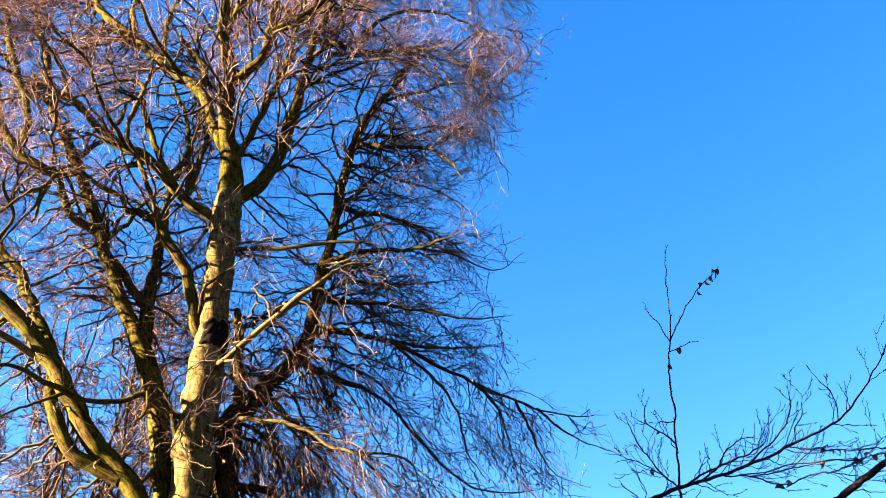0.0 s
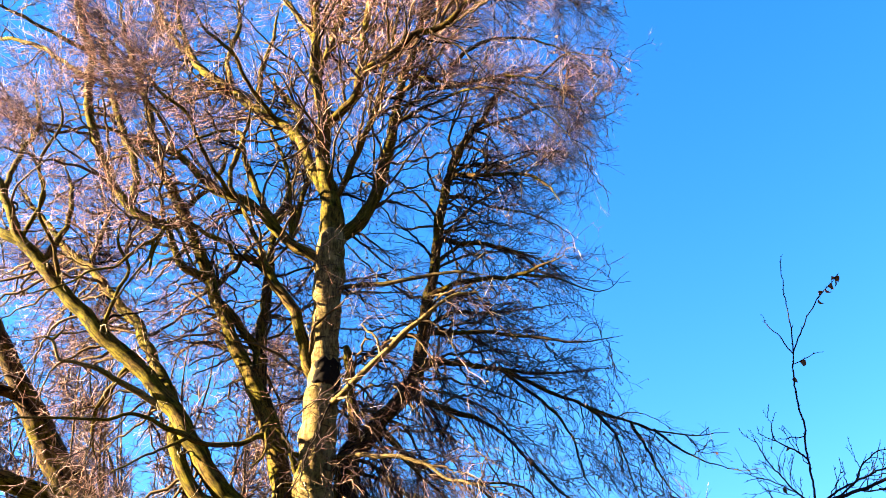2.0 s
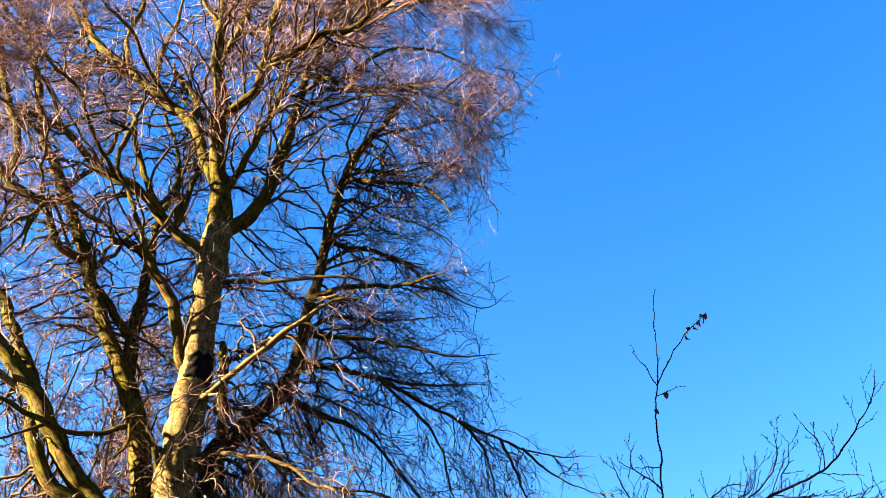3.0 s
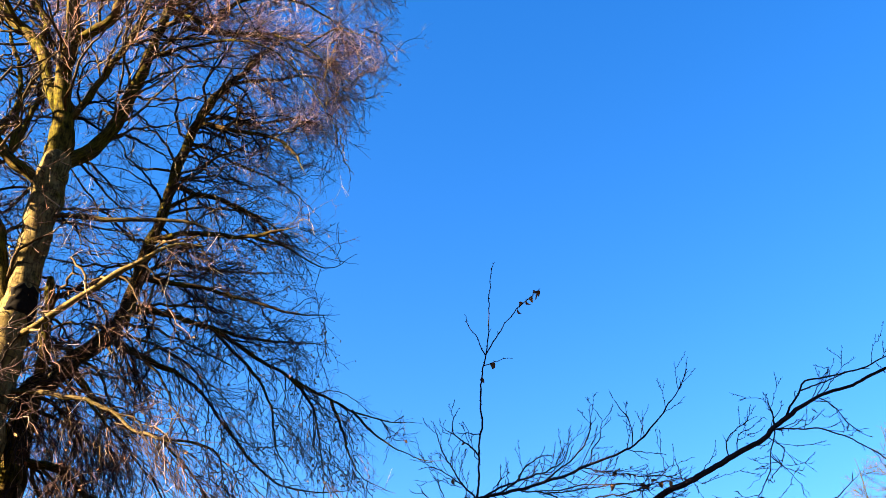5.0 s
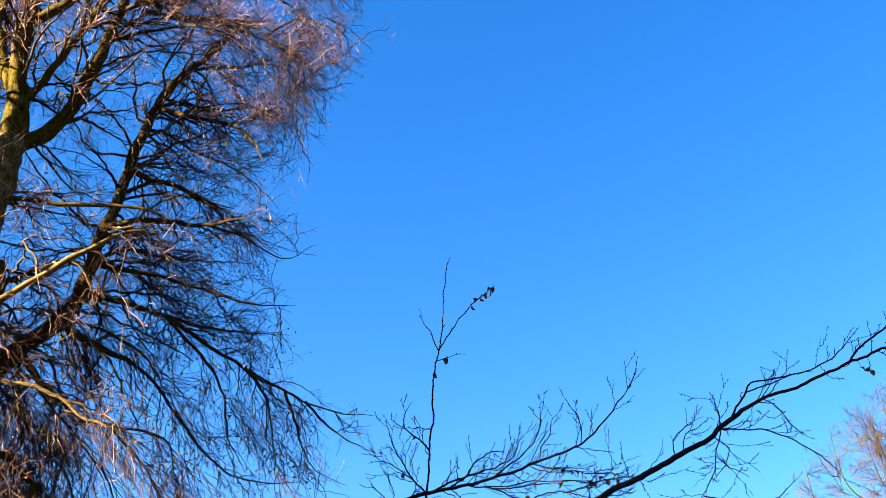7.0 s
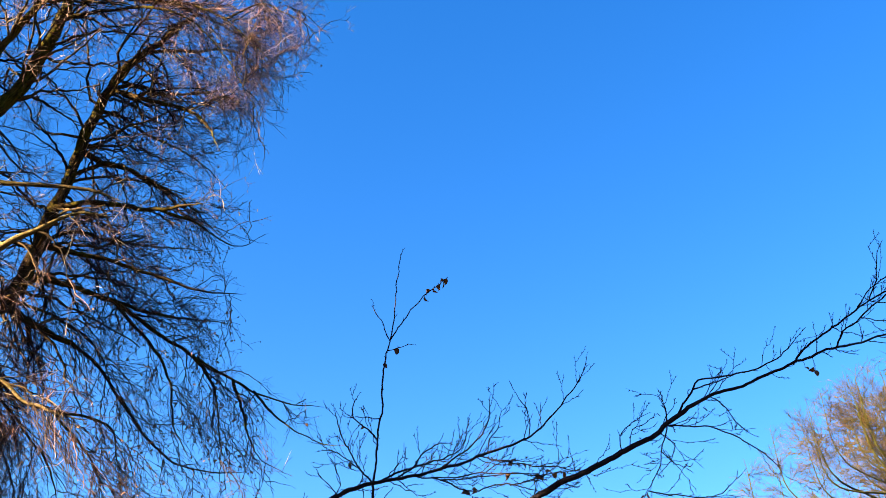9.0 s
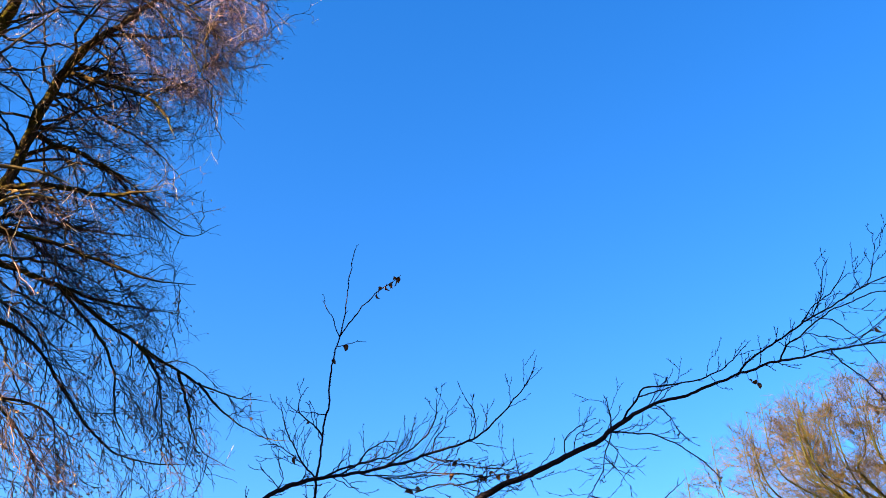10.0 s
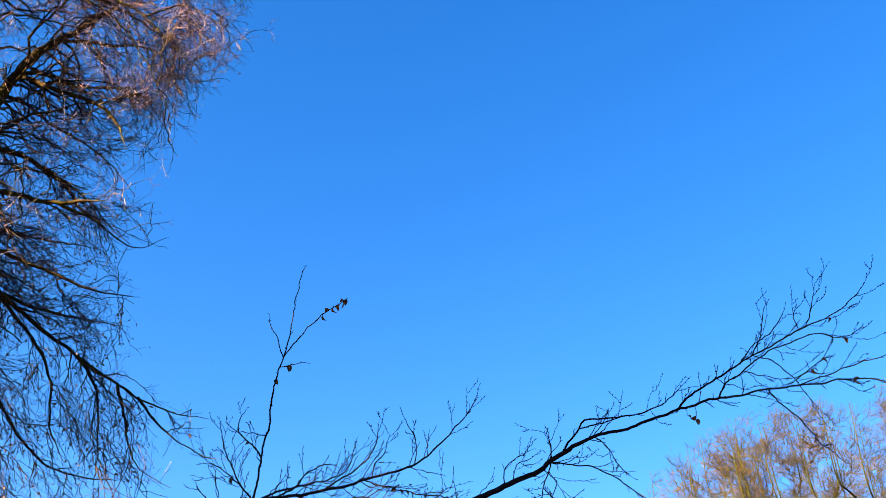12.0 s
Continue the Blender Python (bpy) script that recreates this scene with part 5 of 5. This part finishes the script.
limb(young, "twig", (6.49, 7.27, 6.55, 0.0070), (6.52, 7.13, 6.71, 0.0055), (6.51, 7.01, 6.89, 0.0047), (6.49, 6.91, 7.03, 0.0016), mat=YOUNG_BARK, step=0.05, sides=8, rough=0.06, kink=0.02)
limb(young, "twig", (6.41, 7.39, 6.49, 0.0070), (6.52, 7.23, 6.67, 0.0055), (6.61, 7.09, 6.75, 0.0055), (6.67, 6.97, 6.87, 0.0047), (6.70, 6.88, 7.02, 0.0016), mat=YOUNG_BARK, step=0.05, sides=8, rough=0.06, kink=0.02)
limb(young, "twig", (6.79, 6.75, 6.69, 0.0055), (6.77, 6.60, 6.83, 0.0047), (6.75, 6.45, 7.04, 0.0016), mat=YOUNG_BARK, step=0.05, sides=8, rough=0.06, kink=0.02)
limb(young, "twig", (6.76, 6.81, 6.67, 0.0055), (6.72, 6.81, 6.83, 0.0047), (6.73, 6.77, 6.91, 0.0016), mat=YOUNG_BARK, step=0.05, sides=8, rough=0.06, kink=0.02)
limb(young, "twig", (6.65, 7.30, 6.21, 0.0086), (6.65, 7.17, 6.00, 0.0070), (6.68, 7.00, 5.79, 0.0062), (6.67, 6.87, 5.59, 0.0055), (6.68, 6.72, 5.36, 0.0047), (6.72, 6.53, 5.13, 0.0016), mat=YOUNG_BARK, step=0.05, sides=8, rough=0.06, kink=0.02)
limb(young, "twig", (6.49, 7.27, 6.55, 0.0062), (6.60, 7.08, 6.41, 0.0055), (6.65, 6.94, 6.20, 0.0047), (6.69, 6.81, 5.93, 0.0039), (6.69, 6.72, 5.68, 0.0016), mat=YOUNG_BARK, step=0.05, sides=8, rough=0.06, kink=0.02)
limb(young, "twig", (6.43, 7.39, 6.42, 0.0055), (6.54, 7.22, 6.30, 0.0047), (6.70, 7.00, 6.21, 0.0039), (6.83, 6.79, 6.26, 0.0039), (6.90, 6.64, 6.39, 0.0031), (6.92, 6.53, 6.47, 0.0016), mat=YOUNG_BARK, step=0.05, sides=8, rough=0.06, kink=0.02)
limb(young, "twig", (4.98, 9.01, 5.75, 0.0094), (5.18, 8.76, 5.66, 0.0078), (5.32, 8.55, 5.56, 0.0070), (5.45, 8.34, 5.39, 0.0062), (5.57, 8.13, 5.13, 0.0055), (5.62, 7.96, 4.88, 0.0016), mat=YOUNG_BARK, step=0.05, sides=8, rough=0.06, kink=0.02)
limb(young, "twig", (5.35, 8.65, 5.98, 0.0062), (5.45, 8.51, 5.77, 0.0047), (5.50, 8.39, 5.54, 0.0047), (5.57, 8.26, 5.40, 0.0016), mat=YOUNG_BARK, step=0.05, sides=8, rough=0.06, kink=0.02)
limb(young, "twig", (4.65, 9.26, 5.56, 0.0062), (4.74, 9.30, 5.78, 0.0047), (4.86, 9.32, 5.87, 0.0047), (5.07, 9.30, 6.03, 0.0016), mat=YOUNG_BARK, step=0.05, sides=8, rough=0.06, kink=0.02)
limb(young, "twig", (5.00, 8.99, 5.77, 0.0055), (4.94, 8.87, 5.88, 0.0047), (4.86, 8.77, 5.99, 0.0016), mat=YOUNG_BARK, step=0.05, sides=8, rough=0.06, kink=0.02)
limb(young, "twig", (4.91, 9.07, 5.71, 0.0062), (5.01, 8.91, 5.52, 0.0047), (4.91, 8.87, 5.31, 0.0047), (4.74, 8.87, 5.10, 0.0016), mat=YOUNG_BARK, step=0.05, sides=8, rough=0.06, kink=0.02)
limb(young, "twig", (3.18, 9.93, 5.57, 0.0078), (3.36, 9.75, 5.48, 0.0070), (3.61, 9.54, 5.37, 0.0062), (3.90, 9.30, 5.29, 0.0055), (4.18, 9.05, 5.13, 0.0016), mat=YOUNG_BARK, step=0.05, sides=8, rough=0.06, kink=0.02)
limb(young, "twig", (2.49, 10.19, 5.38, 0.0094), (2.82, 10.00, 5.32, 0.0070), (3.19, 9.79, 5.34, 0.0070), (3.45, 9.60, 5.29, 0.0055), (3.75, 9.39, 5.23, 0.0023), mat=YOUNG_BARK, step=0.05, sides=8, rough=0.06, kink=0.02)
limb(young, "twig", (1.72, 10.41, 5.17, 0.0062), (1.58, 10.51, 5.36, 0.0047), (1.52, 10.59, 5.46, 0.0039), (1.50, 10.67, 5.53, 0.0016), mat=YOUNG_BARK, step=0.05, sides=8, rough=0.06, kink=0.02)
limb(young, "twig", (1.68, 10.42, 5.14, 0.0062), (1.73, 10.35, 5.27, 0.0047), (1.67, 10.30, 5.39, 0.0039), (1.64, 10.25, 5.45, 0.0016), mat=YOUNG_BARK, step=0.05, sides=8, rough=0.06, kink=0.02)
limb(young, "twig", (2.67, 10.08, 5.35, 0.0086), (3.05, 9.93, 5.18, 0.0078), (3.33, 9.79, 5.22, 0.0070), (3.54, 9.66, 5.17, 0.0062), (3.90, 9.47, 5.00, 0.0023), mat=YOUNG_BARK, step=0.05, sides=8, rough=0.06, kink=0.02)
limb(young, "twig", (2.78, 10.04, 5.30, 0.0078), (3.16, 9.85, 5.31, 0.0062), (3.43, 9.69, 5.32, 0.0055), (3.68, 9.52, 5.27, 0.0055), (3.93, 9.34, 5.25, 0.0023), mat=YOUNG_BARK, step=0.05, sides=8, rough=0.06, kink=0.02)
limb(young, "twig", (3.16, 9.85, 5.31, 0.0062), (3.33, 9.77, 5.44, 0.0047), (3.47, 9.70, 5.47, 0.0047), (3.61, 9.63, 5.48, 0.0016), mat=YOUNG_BARK, step=0.05, sides=8, rough=0.06, kink=0.02)
limb(young, "twig", (3.44, 9.72, 5.19, 0.0070), (3.63, 9.64, 5.24, 0.0055), (3.77, 9.57, 5.28, 0.0047), (3.94, 9.49, 5.41, 0.0039), (4.02, 9.44, 5.47, 0.0016), mat=YOUNG_BARK, step=0.05, sides=8, rough=0.06, kink=0.02)
limb(young, "twig", (4.99, 8.98, 5.75, 0.0078), (4.90, 8.98, 5.50, 0.0062), (4.85, 8.96, 5.30, 0.0055), (4.74, 8.97, 5.11, 0.0055), (4.62, 8.98, 4.90, 0.0023), mat=YOUNG_BARK, step=0.05, sides=8, rough=0.06, kink=0.02)
limb(young, "twig", (4.89, 8.97, 5.43, 0.0055), (4.96, 8.85, 5.27, 0.0047), (5.05, 8.70, 5.15, 0.0016), mat=YOUNG_BARK, step=0.05, sides=8, rough=0.06, kink=0.02)
limb(young, "twig", (4.60, 9.30, 5.54, 0.0070), (4.55, 9.26, 5.67, 0.0062), (4.63, 9.17, 5.77, 0.0047), (4.70, 9.08, 5.82, 0.0047), (4.79, 8.97, 5.87, 0.0016), mat=YOUNG_BARK, step=0.05, sides=8, rough=0.06, kink=0.02)
limb(young, "twig", (4.99, 9.00, 5.76, 0.0055), (4.97, 8.94, 5.91, 0.0047), (4.91, 8.92, 6.04, 0.0016), mat=YOUNG_BARK, step=0.05, sides=8, rough=0.06, kink=0.02)
limb(young, "twig", (4.68, 8.98, 4.99, 0.0070), (5.13, 8.64, 4.85, 0.0055), (5.29, 8.45, 4.91, 0.0047), (5.40, 8.30, 5.04, 0.0016), mat=YOUNG_BARK, step=0.05, sides=8, rough=0.06, kink=0.02)


def young_twigs():
    """Alternate buds and short spurs, and a few longer side shoots, on the twigs of the young tree."""
    rng = np.random.default_rng(21)
    base = np.array(young.location)
    none = lambda p: np.zeros_like(p)
    at, D, r0, bare = [], [], [], []
    for which, (P, R, _) in enumerate(BOUGHS[young.name]):
        if P[-1, 2] < 4.5:
            continue
        slim = 2 <= which <= 5
        run = np.concatenate([[0], np.cumsum(np.linalg.norm(np.diff(P, axis=0), axis=1))])
        side = 1
        for s in np.arange(0.06, run[-1] - 0.01, 0.06):
            i = min(np.searchsorted(run, s + rng.uniform(-0.02, 0.02)), len(P) - 2)
            if R[i] > 0.02 and rng.random() < 0.6:
                continue
            T = unit(P[i + 1] - P[i])
            N_ = unit(np.cross(T, (0.25, -0.95, 0.2)) * side + 0.35 * rng.normal(size=3))
            side = -side
            a = radians(rng.uniform(25, 50))
            at.append(P[i]), D.append(T * math.cos(a) + N_ * math.sin(a)), r0.append(R[i]), bare.append(slim)
    at, D, r0 = np.array(at), np.array(D), np.array(r0)
    pick = np.where(bare, rng.uniform(0.4, 1, len(at)), rng.random(len(at)))
    low = (at[:, 2] < 5.75) & (at[:, 0] > 1.6) & (at[:, 0] < 5.2)
    pick = np.where(low, pick * 0.62, pick)
    up = np.array([0, 0, 0.05])
    # pointed buds and spurs
    bud = pick > 0.3
    L = np.where(pick[bud] > 0.42, rng.uniform(0.02, 0.036, bud.sum()), rng.uniform(0.05, 0.12, bud.sum()))
    P1 = grow(rng, at[bud], D[bud], L, 3, 0.12, up)
    R1 = np.array([0.0024, 0.0036, 0.0032, 0.0006])[None] * rng.uniform(0.9, 1.3, (bud.sum(), 1))
    V, Q = tube_arrays(P1, R1, 5)
    part("bud_spray", grid_mesh("bud_spray", V - base, Q), YOUNG_BARK, young, kind="stuff")
    # side shoots with their own buds
    shoot = ~bud
    L = rng.uniform(0.12, 0.42, shoot.sum()) * np.where(low[shoot], 1.35, 1.0)
    P1 = grow(rng, at[shoot], D[shoot], L, 8, 0.09, up, 0.25)
    r1 = np.clip(r0[shoot] * 0.5, 0.0034, 0.006)
    R1 = taper(r1, r1 * 0.5, 8)
    V, Q = tube_arrays(P1, R1, 5)
    part("side_twig_spray", grid_mesh("side_twig_spray", V - base, Q), YOUNG_BARK, young, kind="stuff")
    at, D, r, s = sprout(rng, P1, R1, 1, 0.3, (30, 60), none, 0)
    P3 = grow(rng, at, D, rng.uniform(0.06, 0.25, len(at)), 8, 0.12, up, 0.25)
    R3 = taper(np.full(len(at), 0.0036), np.full(len(at), 0.002), 8)
    V, Q = tube_arrays(P3, R3, 4)
    part("side_twig_spray", grid_mesh("side_twig_spray", V - base, Q), YOUNG_BARK, young, kind="stuff")
    P1, R1 = np.vstack([P1, P3]), np.vstack([R1, R3])
    at, D, r, s = sprout(rng, P1, R1, 5, 0.2, (25, 50), none, 0)
    P2 = grow(rng, at, D, rng.uniform(0.018, 0.034, len(at)), 2, 0.1, up)
    R2 = np.array([0.0022, 0.0032, 0.0006])[None] * np.ones((len(at), 1))
    V, Q = tube_arrays(P2, R2, 4)
    part("bud_spray", grid_mesh("bud_spray", V - base, Q), YOUNG_BARK, young, kind="stuff")


young_twigs()


def curled_leaf(rng):
    """One withered beech leaf: a folded, curled blade with a stalk."""
    rows, w = 7, (0.0, 0.55, 0.9, 1.0, 0.85, 0.5, 0.0)
    V, Q = [], []
    curl, fold, twist = rng.uniform(0.6, 1.6), rng.uniform(0.3, 1.0), rng.uniform(-0.8, 0.8)
    for i in range(rows):
        s = i / (rows - 1)
        y, z = math.sin(curl * s) / curl, -(1 - math.cos(curl * s)) / curl
        for k in (-1, -0.5, 0, 0.5, 1):
            x = k * 0.3 * (w[i] + 0.03)
            V.append((x * math.cos(twist * s), y + 0.12 * abs(k) * w[i] * rng.uniform(-1, 1), z + fold * abs(x) + x * math.sin(twist * s)))
    for i in range(rows - 1):
        for k in range(4):
            a = i * 5 + k
            Q.append((a, a + 1, a + 6, a + 5))
    stalk, sq = tube_arrays(np.array([[(0, -0.25, 0.05), (0, -0.1, 0.02), (0, 0.05, 0)]]), np.full((1, 3), 0.015), 3)
    return grid_mesh("leaf", np.vstack([np.array(V), stalk]), np.vstack([np.array(Q), sq + len(V)]))


LEAVES_UPPER = [
    (2.66, 10.07, 7.69), (2.69, 10.06, 7.72), (2.74, 10.04, 7.76), (2.75, 10.04, 7.77), (2.81, 10.01, 7.82), (2.83, 10.00, 7.84), (2.80, 10.02, 7.81), (2.59, 10.10, 7.62), (2.28, 10.17, 6.91), (2.16, 10.26, 6.75), (1.85, 10.51, 5.60), (1.85, 10.51, 5.60), (6.08, 7.93, 6.06), (6.14, 7.87, 6.05), (6.14, 7.86, 6.01), (6.91, 6.54, 6.73), (6.91, 6.42, 6.42), (6.82, 6.81, 6.26), (6.82, 6.81, 6.26), (6.86, 6.72, 6.32), (7.15, 6.61, 6.12), (7.18, 6.57, 6.10), (6.59, 6.85, 5.35), (6.58, 6.82, 5.25), (3.51, 9.68, 5.47),
]
LEAVES_LOWER = [
    (3.47, 9.70, 5.47), (3.50, 9.63, 5.42), (3.61, 9.63, 5.48), (3.55, 9.60, 5.40), (3.61, 9.54, 5.37), (3.66, 9.53, 5.27), (3.74, 9.58, 5.28), (3.80, 9.56, 5.31), (3.86, 9.39, 5.26), (3.93, 9.34, 5.25), (3.02, 9.94, 5.19), (3.05, 9.93, 5.18), (3.08, 9.91, 5.18), (2.98, 9.96, 5.21), (3.45, 9.67, 5.31), (3.10, 9.90, 5.19), (3.02, 9.94, 5.19), (3.70, 9.60, 5.26), (3.89, 9.37, 5.26), (1.96, 10.43, 6.01), (4.64, 8.98, 4.94), (4.67, 8.98, 4.98),
]


def young_leaves():
    rng = np.random.default_rng(41)
    blades = [curled_leaf(rng) for _ in range(4)]
    for me in blades:
        me.materials.append(DRY_LEAF)
    for n, place in enumerate(LEAVES_UPPER + LEAVES_LOWER):
        P, _, bough = min(BOUGHS[young.name], key=lambda b: np.linalg.norm(b[0] - np.array(place), axis=1).min())
        near = P[np.linalg.norm(P - np.array(place), axis=1).argmin()]
        ob = new("leaf", blades[n % 4])
        ob.parent = bough
        if np.linalg.norm(near - np.array(place)) > 0.015:
            sag = (near + np.array(place)) / 2 + np.array([0.004, -0.004, 0.008])
            V, Q = tube_arrays(np.array([[near, sag, place]]), np.array([[0.0028, 0.0022, 0.0018]]), 5)
            part("leaf_stalk", grid_mesh("leaf_stalk", V - np.array(young.location), Q), YOUNG_BARK, bough)
        size = rng.uniform(0.065, 0.105)
        turn = Euler((rng.uniform(-2.2, 0.5), rng.uniform(-0.9, 0.9), rng.uniform(0, 6.28)))
        ob.matrix_basis = Matrix.LocRotScale(Vector(place) - young.location, turn, (size, size, size))


young_leaves()
